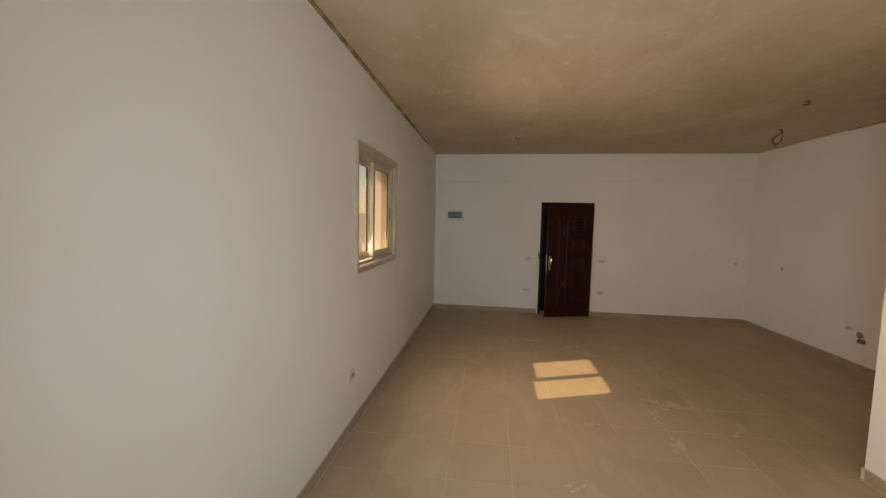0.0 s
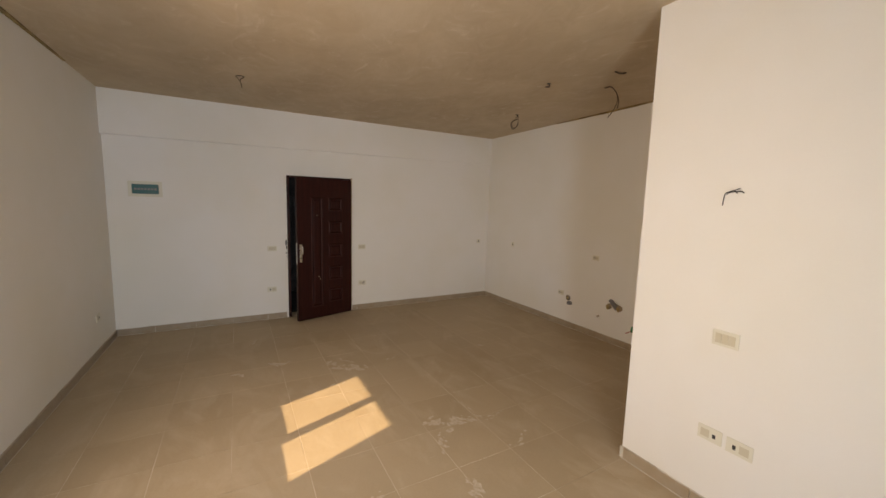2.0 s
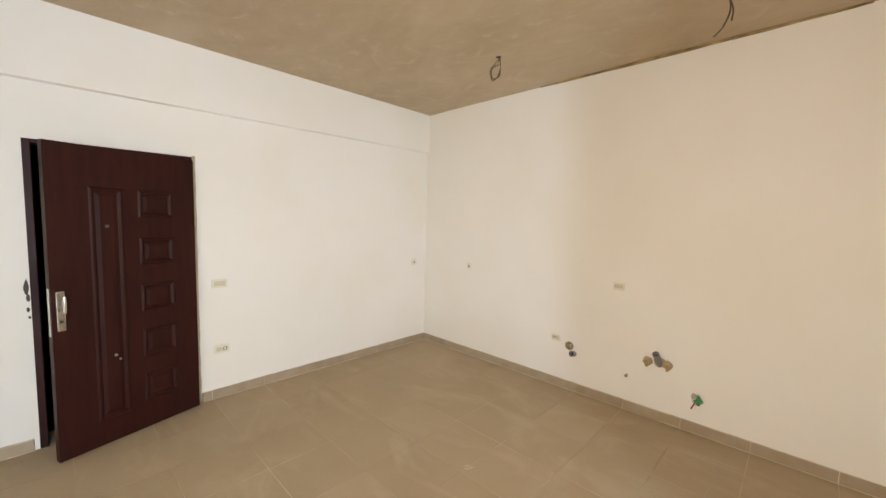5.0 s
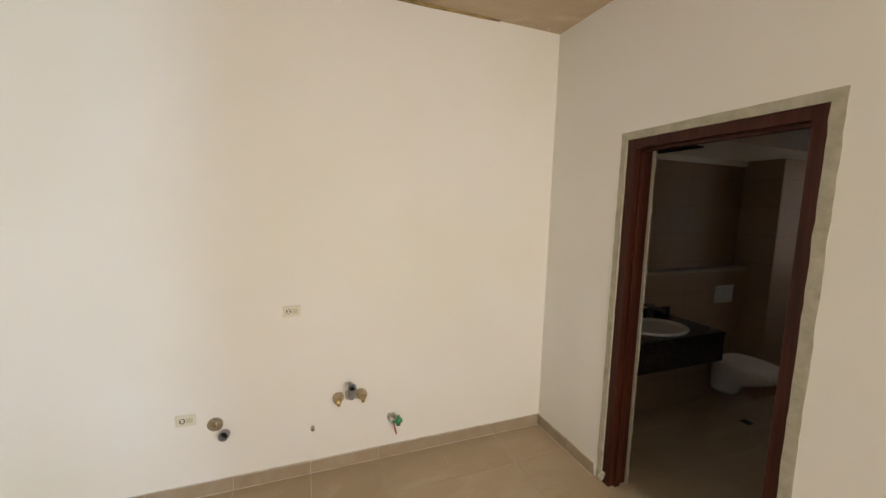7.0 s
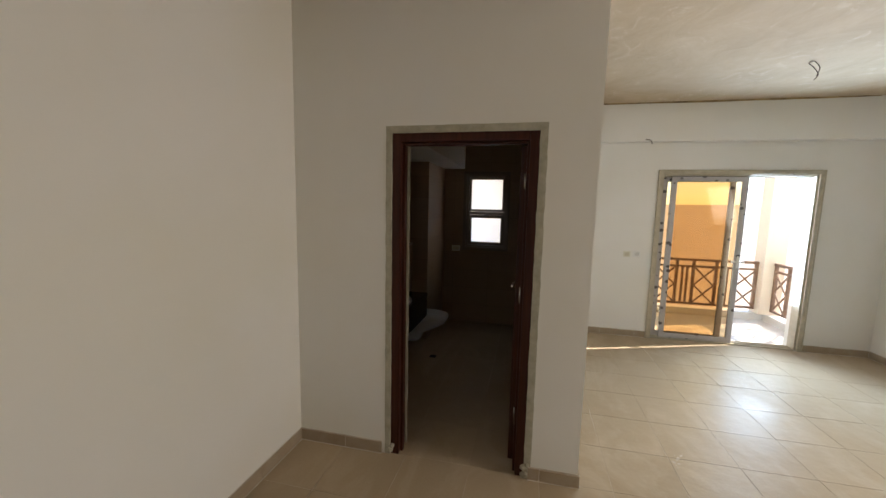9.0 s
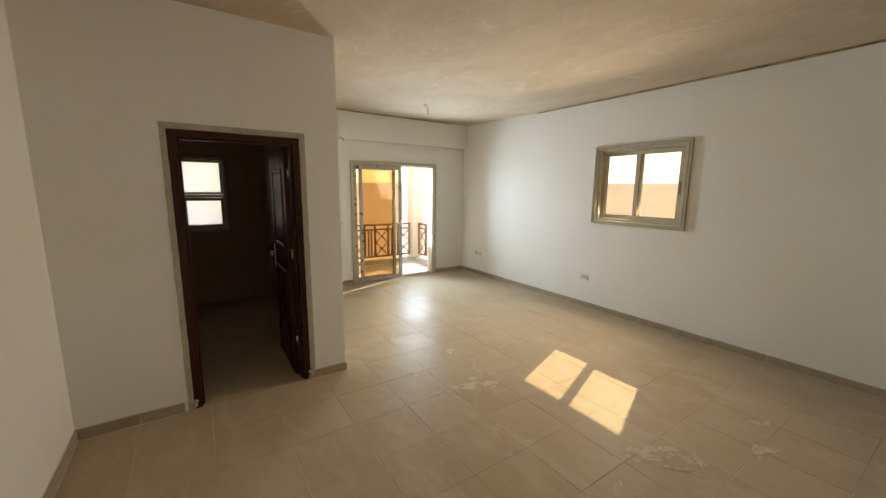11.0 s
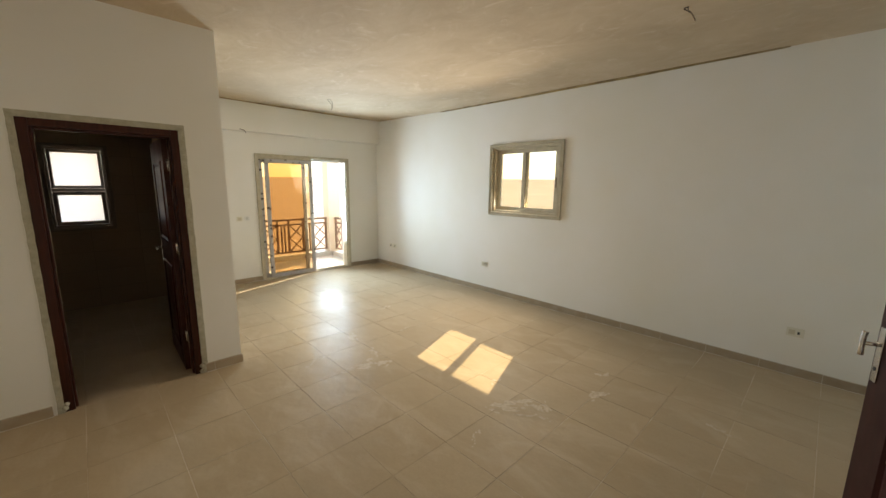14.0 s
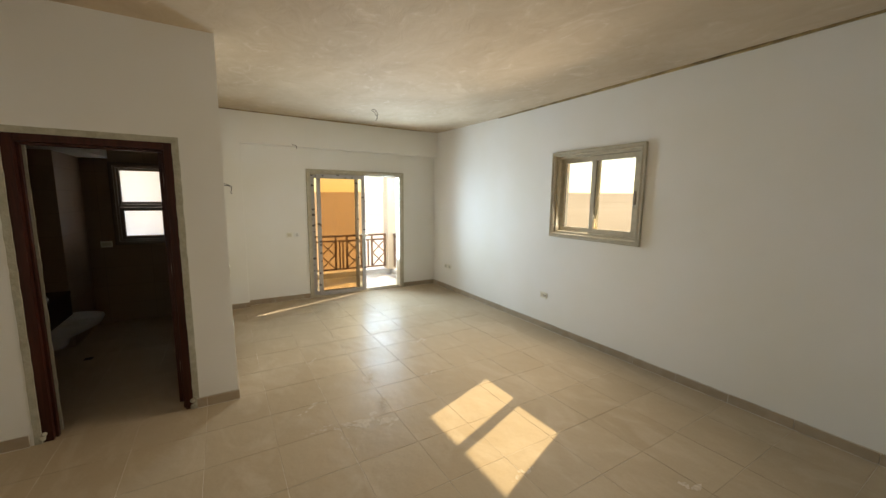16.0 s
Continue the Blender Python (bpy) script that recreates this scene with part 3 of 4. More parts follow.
def rough_strip(bm, lo, hi, axis, cell=0.05, jitter=0.0022):
    """A bar whose long edges wander a little, as trowelled by hand."""
    lo, hi = Vector(lo), Vector(hi)
    n = max(2, int((hi[axis] - lo[axis]) / cell))
    rings = []
    o = [k for k in range(3) if k != axis]
    for i in range(n + 1):
        v = lo[axis] + (hi[axis] - lo[axis]) * i / n
        ring = []
        for a, b in ((0, 0), (1, 0), (1, 1), (0, 1)):
            q = [0, 0, 0]
            q[axis] = v
            q[o[0]] = (lo, hi)[a][o[0]] + random.uniform(-jitter, jitter)
            q[o[1]] = (lo, hi)[b][o[1]] + random.uniform(-jitter, jitter) * 0.4
            ring.append(q)
        rings.append(ring)
    loft(bm, rings)
    for f in bm.faces:
        f.smooth = False


bm = bmesh.new()
rough_strip(bm, (2.861, NORTH - 0.004, 0.0), (2.882, NORTH + 0.05, 2.06), 2)
part("mortar_strip", bm, sandy_mortar, entry, "pale mortar along the hinge side")
YF, YB = BATH + 0.003, BATH - 0.14
bm = bmesh.new()
rough_strip(bm, (3.871, BATH - 0.06, 0.0), (3.914, YF, 2.128), 2)
rough_strip(bm, (4.784, BATH - 0.06, 0.0), (4.822, YF, 2.128), 2)
rough_strip(bm, (3.871, BATH - 0.06, 2.088), (4.822, YF, 2.13), 0)
for x in (3.901, 4.796):
    for k in range(5):
        r = random.uniform(0.012, 0.026)
        bmesh.ops.create_icosphere(bm, subdivisions=1, radius=r, matrix=pose(x + random.uniform(-0.03, 0.03), BATH + random.uniform(-0.02, 0.012), random.uniform(0.005, 0.09), k * 40, k * 25))
rough_strip(bm, (4.716, YB - 0.014, 0.0), (4.742, YB - 0.001, 2.045), 2)
part("mortar_strip", bm, mortar, bathdoor, "raw cement mortar round the door frame")
bm = boxes(((3.912, YB, 0), (3.966, BATH - 0.008, 2.092)), ((4.73, YB, 0), (4.786, BATH - 0.008, 2.092)), ((3.966, YB, 2.037), (4.73, BATH - 0.008, 2.092)),
           ((3.966, BATH - 0.085, 0), (3.982, BATH - 0.045, 2.037)), ((4.714, BATH - 0.085, 0), (4.73, BATH - 0.045, 2.037)), ((3.982, BATH - 0.085, 2.021), (4.714, BATH - 0.045, 2.037)), bevel=0.004)
part("door_frame", bm, door_wood, bathdoor)
bm = bmesh.new()
panel_face(bm, [(0.12, 0.62, 1.15, 1.86), (0.12, 0.62, 0.2, 0.95)], 0.745, 2.03, 0.01, 0.04, 0.008, 0.03)
bmesh.ops.remove_doubles(bm, verts=bm.verts[:], dist=1e-5)
box(bm, (0, 0, 0.01), (0.745, 0.031, 2.03))
for lo, hi in (((0, 0.0311, 0.01), (0.003, 0.04, 2.03)), ((0.742, 0.0311, 0.01), (0.745, 0.04, 2.03)), ((0.003, 0.0311, 2.027), (0.742, 0.04, 2.03))):
    box(bm, lo, hi)
bmesh.ops.recalc_face_normals(bm, faces=bm.faces[:])
bleaf = part("leaf", bm, door_wood, bathdoor)
bleaf.matrix_basis = pose(3.976, YB - 0.004, 0, 0, 0, -91)
bm = boxes(((0.675, 0.0402, 0.90), (0.712, 0.047, 1.12)), bevel=0.003)
tube(bm, [(0.693, 0.045, 1.05), (0.693, 0.088, 1.05)], 0.009, 10)
tube(bm, [(0.693, 0.088, 1.05), (0.57, 0.092, 1.048)], 0.009, 10)
part("handle", bm, chrome, bleaf, "nickel lever handle on a plate")
for z in (0.33, 1.12, 1.82):
    bm = boxes(((3.9823, BATH - 0.128, z - 0.05), (3.9847, BATH - 0.086, z + 0.05)), bevel=0.0008)
    tube(bm, [(3.987, BATH - 0.133, z - 0.05), (3.987, BATH - 0.133, z + 0.05)], 0.007, 8)
    for dz in (-0.03, 0.0, 0.03):
        tube(bm, [(3.9846, BATH - 0.107, z + dz), (3.9862, BATH - 0.107, z + dz)], 0.005, 8)
    part("hinge", bm, chrome, bathdoor, "bright steel butt hinge")


# ---- wall plates ----
def on_wall(wall, u, z):
    """The pose of a plate: its own x runs along the wall, y out of the wall towards the room."""
    return {"W": pose(0.0, u, z, 0, 0, -90), "E": pose(EAST, u, z, 0, 0, 90), "N": pose(u, NORTH, z, 0, 0, 180),
            "S": pose(u, 0.0, z), "P": pose(PIER, u, z, 0, 0, 90), "B": pose(u, 0.012, z)}[wall]


def wall_plate(name, wall, u, z, w, h, modules, label, plastic=cream_plastic):
    ob = new(name)
    ob.matrix_basis = on_wall(wall, u, z)
    tagged(ob, label, name.replace("_", " "), "electrical plates on the walls")
    bm = boxes(((-w / 2, 0.0, -h / 2), (w / 2, 0.009, h / 2)), bevel=0.003)
    part("cover", bm, plastic, ob)
    n = len(modules)
    step = (w - 0.03) / max(n, 1)
    for i, kind in enumerate(modules):
        cx = -w / 2 + 0.015 + step * (i + 0.5)
        if kind == "rocker":
            bm = boxes(((cx - step / 2 + 0.001, 0.0091, -h / 2 + 0.016), (cx + step / 2 - 0.001, 0.0125, h / 2 - 0.016)), bevel=0.0012)
            part("rocker", bm, ivory_plastic, ob)
        elif kind == "blank":
            bm = boxes(((cx - step / 2 + 0.001, 0.0091, -h / 2 + 0.018), (cx + step / 2 - 0.001, 0.0108, h / 2 - 0.018)), bevel=0.0006)
            part("blank", bm, ivory_plastic, ob)
        elif kind == "socket":
            bm = bmesh.new()
            r = min(0.022, step * 0.42)
            rings = []
            for rr, y in ((r, 0.0091), (r, 0.0125), (r * 0.86, 0.0125), (r * 0.8, 0.0095)):
                rings.append([(cx + rr * math.cos(a), y, rr * math.sin(a)) for a in (2 * math.pi * k / 20 for k in range(20))])
            loft(bm, rings, cap=False)
            part("socket_ring", bm, chrome if plastic is white_plastic else wire_brown, ob)
            bm = bmesh.new()
            for dx in (-0.0085, 0.0085):
                tube(bm, [(cx + dx, 0.0092, 0), (cx + dx, 0.0102, 0)], 0.004, 8)
            part("socket_hole", bm, dark_slot, ob)
        elif kind == "hole":
            bm = boxes(((cx - 0.008, 0.0092, -0.014), (cx + 0.008, 0.0104, 0.010)), bevel=0.0004)
            part("jack", bm, dark_slot, ob)
    return ob


SOCK = "cream plastic wall socket plate with one round outlet"
wall_plate("wall_socket", "W", 6.645, 0.407, 0.12, 0.08, ["hole", "blank"], "cream plastic socket plate low on the white wall")
wall_plate("wall_socket", "W", 2.998, 0.445, 0.12, 0.08, ["socket", "blank"], "cream plastic socket plate below the window")
wall_plate("wall_socket", "W", 0.49, 0.432, 0.10, 0.075, ["socket"], "cream socket plate near the balcony corner")
wall_plate("wall_socket", "W", 0.615, 0.432, 0.10, 0.075, ["hole"], "cream outlet plate near the balcony corner")
wall_plate("light_switch", "P", 2.486, 1.018, 0.125, 0.085, ["rocker", "rocker", "rocker"], "cream three-way light switch on the partition")
wall_plate("wall_socket", "P", 2.508, 0.462, 0.12, 0.08, ["hole", "blank"], "cream outlet plate low on the partition")
wall_plate("wall_socket", "P", 2.367, 0.458, 0.12, 0.08, ["blank", "hole"], "cream aerial plate low on the partition")
wall_plate("light_switch", "N", 1.748, 1.018, 0.12, 0.075, ["rocker", "rocker", "rocker"], "cream light switch beside the entrance door")
wall_plate("wall_socket", "N", 1.734, 0.434, 0.12, 0.075, ["blank", "hole"], "cream socket plate low beside the entrance door")
wall_plate("light_switch", "N", 3.036, 1.005, 0.12, 0.075, ["rocker", "rocker"], "cream switch plate on the hinge side of the door")
wall_plate("wall_socket", "N", 3.043, 0.43, 0.12, 0.075, ["socket", "blank"], "cream socket plate low on the hinge side")
wall_plate("wall_socket", "N", 5.255, 1.048, 0.07, 0.075, ["hole"], "small cream outlet near the kitchen corner")
wall_plate("wall_socket", "E", 6.502, 1.06, 0.06, 0.075, ["hole"], "small cream outlet near the kitchen corner")
wall_plate("wall_socket", "E", 4.808, 1.055, 0.098, 0.066, ["blank", "socket"], SOCK)
wall_plate("wall_socket", "E", 5.365, 0.474, 0.098, 0.066, ["blank", "socket"], SOCK)
wall_plate("light_switch", "S", 2.697, 1.088, 0.085, 0.075, ["rocker"], "pale switch plate beside the balcony door")
wall_plate("wall_socket", "S", 2.58, 1.092, 0.085, 0.08, ["socket"], "pale socket plate beside the balcony door", white_plastic)
wall_plate("light_switch", "B", 4.95, 1.06, 0.12, 0.08, ["blank"], "pale plate on the bathroom tiles")

# breaker box
breaker = new("breaker_box")
breaker.matrix_basis = on_wall("N", 0.371, 1.785)
tagged(breaker, "cream breaker box with a smoked green cover, set in the wall", "breaker box")
bm = bmesh.new()
frame_ring(bm, 1, 0.0, 0.014, -0.165, 0.165, -0.092, 0.092, 0.035, 0.004)
part("cover_frame", bm, cream_plastic, breaker)
part("backing", boxes(((-0.132, 0.0, -0.06), (0.132, 0.004, 0.06))), dark_slot, breaker)
part("flap", boxes(((-0.129, 0.005, -0.056), (0.129, 0.011, 0.056)), bevel=0.003), panel_plastic, breaker, "smoked green hinged cover")
bm = bmesh.new()
for i in range(7):
    box(bm, (-0.11 + i * 0.032, 0.0111, -0.012), (-0.086 + i * 0.032, 0.0125, 0.012), 0.0008)
part("breaker_row", bm, pvc, breaker)


# ---- kitchen pipe stubs ----
def disc(bm, at, axis, r, thick, sides=20):
    at, axis = Vector(at), Vector(axis).normalized()
    tube(bm, [at, at + axis * thick], r, sides)


def open_pipe(parent, a, b, r, mat):
    a, b = Vector(a), Vector(b)
    d = (b - a).normalized()
    up = d.orthogonal().normalized()
    side = d.cross(up)
    bm = bmesh.new()
    rings = []
    for q, rr in ((a, r), (b, r), (b, r * 0.82), (b - d * 0.05, r * 0.8)):
        rings.append([q + rr * (math.cos(k) * up + math.sin(k) * side) for k in (2 * math.pi * j / 20 for j in range(20))])
    loft(bm, rings, cap=False)
    pipe = part("pipe", bm, mat, parent)
    bm = bmesh.new()
    disc(bm, b - d * 0.052, d, r * 0.82, 0.004)
    part("bore", bm, pvc_black, pipe)
    return pipe


def patch(bm, y, z, r):
    ring = []
    for k in range(14):
        a = 2 * math.pi * k / 14
        ring.append((y + r * random.uniform(0.8, 1.2) * math.cos(a), z + r * random.uniform(0.8, 1.2) * math.sin(a)))
    loft(bm, [[(EAST, q[0], q[1]) for q in ring], [(EAST - 0.006, y + 0.85 * (q[0] - y), z + 0.85 * (q[1] - z)) for q in ring]])


waste = thing("sink_waste_pipe", (0, 0, 0), "grey plastic sink waste pipe slanting out of the wall", "pipe")
open_pipe(waste, (EAST + 0.02, 4.462, 0.452), (EAST - 0.098, 4.470, 0.572), 0.025, pvc)
bm = bmesh.new()
patch(bm, 4.460, 0.48, 0.045)
part("cement_patch", bm, mortar, waste, "rough cement patch")


def water_stub(y, z, lump=True):
    ob = thing("water_stub", (EAST, y, z), "tarnished brass water outlet with a round flange", "pipe fitting", "brass water outlets")
    bm = bmesh.new()
    disc(bm, (-0.0, 0, 0), (-1, 0, 0), 0.032, 0.007)
    part("flange", bm, chrome, ob)
    bm = bmesh.new()
    disc(bm, (-0.007, 0, 0), (-1, 0, 0), 0.017, 0.03, 12)
    disc(bm, (-0.037, 0, 0), (-1, 0, 0), 0.022, 0.016, 6)
    tube(bm, [(-0.045, 0, -0.002), (-0.048, -0.004, -0.035)], 0.011, 10)
    part("valve", bm, brass, ob)
    if lump:
        bm = bmesh.new()
        rings = []
        for k in range(6):
            r = 0.036 - 0.0026 * k
            ring = []
            for i in range(11):
                a = 2 * math.pi * i / 11
                q = r * random.uniform(0.78, 1.18)
                ring.append((-0.0075 - 0.0068 * k + random.uniform(-0.001, 0.001), q * math.cos(a), q * 1.1 * math.sin(a)))
            rings.append(ring)
        loft(bm, rings)
        for f in bm.faces:
            f.smooth = False
        part("mortar_collar", bm, sandy_mortar, ob, "rough beige mortar collar")
    return ob


water_stub(4.549, 0.473)
water_stub(4.399, 0.475)
cap = thing("drain_cap", (EAST, 5.226, 0.424), "round chrome cap on a wall outlet", "pipe cap")
bm = bmesh.new()
disc(bm, (0, 0, 0), (-1, 0, 0), 0.040, 0.008, 24)
disc(bm, (-0.008, 0, 0), (-1, 0, 0), 0.03, 0.006, 24)
part("flange", bm, chrome, cap)
bm = bmesh.new()
disc(bm, (-0.014, 0, 0), (-1, 0, 0), 0.012, 0.012, 6)
part("plug", bm, brass, cap)
washer = thing("washer_drain_pipe", (0, 0, 0), "short grey drain pipe stub with a dark bore", "pipe")
open_pipe(washer, (EAST + 0.03, 5.178, 0.35), (EAST - 0.05, 5.181, 0.367), 0.027, pvc)
stub = thing("pipe_stub", (0, 0, 0), "small capped pipe stub in the white wall", "pipe")
open_pipe(stub, (EAST + 0.02, 4.702, 0.302), (EAST - 0.03, 4.703, 0.299), 0.012, chrome)
gas = thing("stop_valve", (EAST, 4.192, 0.268), "green plastic stop valve on a cement patch above the skirting", "valve")
bm = bmesh.new()
patch(bm, 4.200, 0.278, 0.032)
for v in bm.verts:
    v.co -= Vector((EAST, 4.192, 0.268))
part("cement_patch", bm, mortar, gas, "rough cement patch")
bm = bmesh.new()
tube(bm, [(-0.005, 0.01, -0.004), (-0.025, 0.01, -0.003), (-0.029, 0.01, -0.003), (-0.05, 0.008, -0.002)], 0.017, 8)
part("union", bm, wire_white, gas, "pale grey plastic union")
bm = bmesh.new()
tube(bm, [(-0.048, 0.008, -0.002), (-0.072, -0.014, 0.014)], 0.011, 12)
tube(bm, [(-0.076, -0.020, 0.038), (-0.076, -0.020, -0.008)], 0.015, 12)
tube(bm, [(-0.072, -0.014, 0.016), (-0.078, -0.046, 0.018)], 0.014, 12)
disc(bm, (-0.076, -0.020, 0.038), (0, 0, 1), 0.011, 0.013, 8)
part("body", bm, ppr_green, gas, "green plastic valve body")
bm = bmesh.new()
tube(bm, [(-0.076, -0.020, -0.0082), (-0.076, -0.020, -0.012)], 0.0145, 12)
part("bore", bm, pvc_black, gas)
bm = bmesh.new()
tube(bm, smooth_path([(-0.048, 0.004, -0.008), (-0.095, 0.008, -0.016), (-0.15, 0.010, -0.022)], 3), 0.0055, 8)
part("lever", bm, red_plastic, gas, "thin red lever")


# ---- loose cables ----
def cable(name, at, strands, label, mat=wire_black, r=0.0028, box_size=0.0):
    ob = thing(name, at, label, "cable", "loose electrical cables")
    for pts in strands:
        bm = bmesh.new()
        tube(bm, smooth_path(pts, 5), r, 6)
        part("strand", bm, mat, ob)
    if box_size:
        bm = bmesh.new()
        disc(bm, (0, 0, 0.001), (0, 0, -1), box_size, 0.004, 14)
        part("ceiling_hole", bm, dark_slot, ob)
    return ob


HANG = "bare cable ends hanging from the ceiling"
cable("ceiling_cable", (1.40, 5.87, ceil_at(1.4)), [[(0.02, 0, 0), (-0.04, -0.01, -0.012), (-0.02, 0.01, -0.03), (0.0, 0.03, -0.06), (0.01, 0.05, -0.10)],
                                            [(0.01, 0, 0), (0.03, -0.02, -0.015), (0.0, 0.01, -0.03), (0.0, 0.02, -0.045)]], HANG, wire_brown, 0.0036)
cable("ceiling_cable", (1.72, 1.37, ceil_at(1.72, 1.37)), [[(0.0, 0, 0), (0.05, 0.02, -0.02), (0.0, 0.0, -0.05), (-0.03, 0.01, -0.11), (-0.01, 0, -0.15)],
                                            [(0.0, 0, 0), (-0.03, 0.02, -0.06), (-0.025, 0, -0.12)]], HANG, wire_brown, 0.0036)
loop = []
for k in range(3):
    loop.append([(0.02, 0, 0), (0.02 - 0.01 * k, 0.02 * k, -0.05), (-0.05 - 0.015 * k, 0.02, -0.10 - 0.012 * k), (-0.035, 0.03, -0.165 - 0.012 * k), (0.015, 0.01 * k, -0.15), (0.03, 0, -0.08), (0.015, 0, -0.01)])
cable("ceiling_cable", (4.62, 5.56, ceil_at(4.6)), loop, "coiled loop of cable hanging from the ceiling", wire_brown, 0.0032, 0.02)
cable("ceiling_cable", (4.61, 4.165, ceil_at(4.6)), [[(-0.01, 0.025, -0.004), (0.0, -0.045, -0.012), (0.03, -0.09, -0.08), (0.025, -0.105, -0.17), (-0.01, -0.085, -0.26), (-0.03, -0.05, -0.31)],
                                             [(0.01, 0.03, -0.004), (0.012, -0.04, -0.01), (0.04, -0.085, -0.08), (0.035, -0.115, -0.16), (0.02, -0.115, -0.23)]],
      "long stripped cables hanging from the kitchen ceiling", wire_brown, 0.0042)
cable("ceiling_cable", (4.06, 4.41, ceil_at(4.06)), [[(0, 0, 0), (0.02, 0.01, -0.02), (-0.02, 0.02, -0.03)]], "short cable stub in the ceiling", wire_brown, 0.008, 0.022)
cable("ceiling_cable", (4.345, 3.83, ceil_at(4.345)), [[(-0.05, 0.02, 0), (0.0, 0, -0.015), (0.05, -0.02, -0.005)]], "short cable stub in the ceiling", wire_brown, 0.007)
cable("wall_cable", (PIER, 2.505, 1.806), [[(0.0, 0.0, 0.012), (-0.025, 0.0, 0.006), (-0.05, 0.022, -0.006), (-0.062, 0.034, -0.016), (-0.062, 0.04, -0.04), (-0.054, 0.046, -0.066), (-0.064, 0.042, -0.078)],
                                         [(0.0, -0.02, -0.01), (-0.022, -0.01, -0.003), (-0.05, 0.022, -0.01)], [(0.0, 0.01, -0.012), (-0.03, 0.016, 0.0), (-0.058, 0.03, -0.02)]],
      "twisted cable sticking out of the partition wall", wire_black, 0.0028)
cable("wall_cable", (2.586, 0.12, 2.49), [[(0.03, 0, 0.02), (0.02, 0.03, 0.015), (-0.02, 0.04, 0.0), (-0.03, 0.05, -0.04)]], "short cable end sticking out of the beam", wire_brown, 0.005)

# ---- bathroom fixtures ----
vent = thing("ceiling_vent", (5.235, 2.11, 2.1698), "dark open vent slot in the lowered bathroom ceiling", "vent")
bm = bmesh.new()
for lo, hi in (((-0.19, -0.09, -0.012), (0.19, -0.075, 0.0)), ((-0.19, 0.075, -0.012), (0.19, 0.09, 0.0)), ((-0.19, -0.075, -0.012), (-0.175, 0.075, 0.0)), ((0.175, -0.075, -0.012), (0.19, 0.075, 0.0))):
    box(bm, lo, hi, 0.002)
part("frame", bm, dark_slot, vent)
part("backing", boxes(((-0.175, -0.075, -0.004), (0.175, 0.075, -0.0005))), pvc_black, vent)
for k in range(5):
    part("slat", boxes(((-0.174, -0.062 + k * 0.03, -0.010), (0.174, -0.056 + k * 0.03, -0.0045))), dark_slot, vent)
vanity = thing("vanity_top", (0, 0, 0), "black granite washbasin counter with a deep apron", "counter")
VX0, VX1, VY0, VY1 = 4.86, 5.33, 1.85, BATH - 0.137
part("slab", boxes(((VX0, VY0, 0.805), (VX1, VY1, 0.832)), bevel=0.003), granite, vanity)
part("apron", boxes(((VX0 + 0.004, VY0, 0.61), (VX0 + 0.028, VY1, 0.805)), bevel=0.002), granite, vanity)
part("end_apron", boxes(((VX0 + 0.0285, VY0, 0.61), (VX1, VY0 + 0.024, 0.805)), bevel=0.002), granite, vanity)
part("upstand", boxes(((VX1 - 0.018, VY0, 0.8325), (VX1, VY1, 0.90)), bevel=0.002), granite, vanity)


def oval(cx, cy, rx, ry, z, n=28):
    return [(cx + rx * math.cos(a), cy + ry * math.sin(a), z) for a in (2 * math.pi * k / n for k in range(n))]


basin = thing("washbasin", (5.08, 2.30, 0.832), "white oval drop-in washbasin set in black granite", "washbasin")
bm = bmesh.new()
loft(bm, [oval(0, 0, 0.19, 0.255, 0.0005), oval(0, 0, 0.195, 0.26, 0.010), oval(0, 0, 0.19, 0.255, 0.018), oval(0, 0, 0.17, 0.23, 0.02), oval(0, 0, 0.155, 0.215, 0.008),
          oval(0, 0, 0.13, 0.185, -0.012 + 0.02), oval(0, 0, 0.03, 0.03, 0.003)], cap=True)
part("bowl", bm, ceramic, basin)
tap = thing("basin_tap", (5.275, 2.12, 0.832), "dark basin mixer tap on the granite counter", "tap")
bm = bmesh.new()
tube(bm, [(0, 0, 0), (0, 0, 0.10)], 0.022, 14)
tube(bm, smooth_path([(0, 0, 0.08), (-0.06, 0, 0.10), (-0.13, 0, 0.085)], 4), 0.014, 12)
box(bm, (-0.02, -0.02, 0.10), (0.02, 0.06, 0.125), 0.005)
part("body", bm, bronze_alu, tap)

toilet = thing("wall_hung_toilet", (5.33, 1.17, 0.0), "white wall-hung toilet with closed lid under a flush plate", "toilet")
bm = bmesh.new()


def dee(x0, x1, w, z, n=24):
    """A ring rounded at the front (x0) and squarer at the back (x1)."""
    out = []
    for k in range(n):
        a = 2 * math.pi * k / n
        c, s = math.cos(a), math.sin(a)
        cx = (x0 + x1) / 2
        rx = (x1 - x0) / 2
        p4 = 0.75 if c > 0 else 1.0
        out.append((cx + rx * math.copysign(abs(c) ** p4, c), w * math.copysign(abs(s) ** (0.75 if c > 0 else 0.95), s), z))
    return out


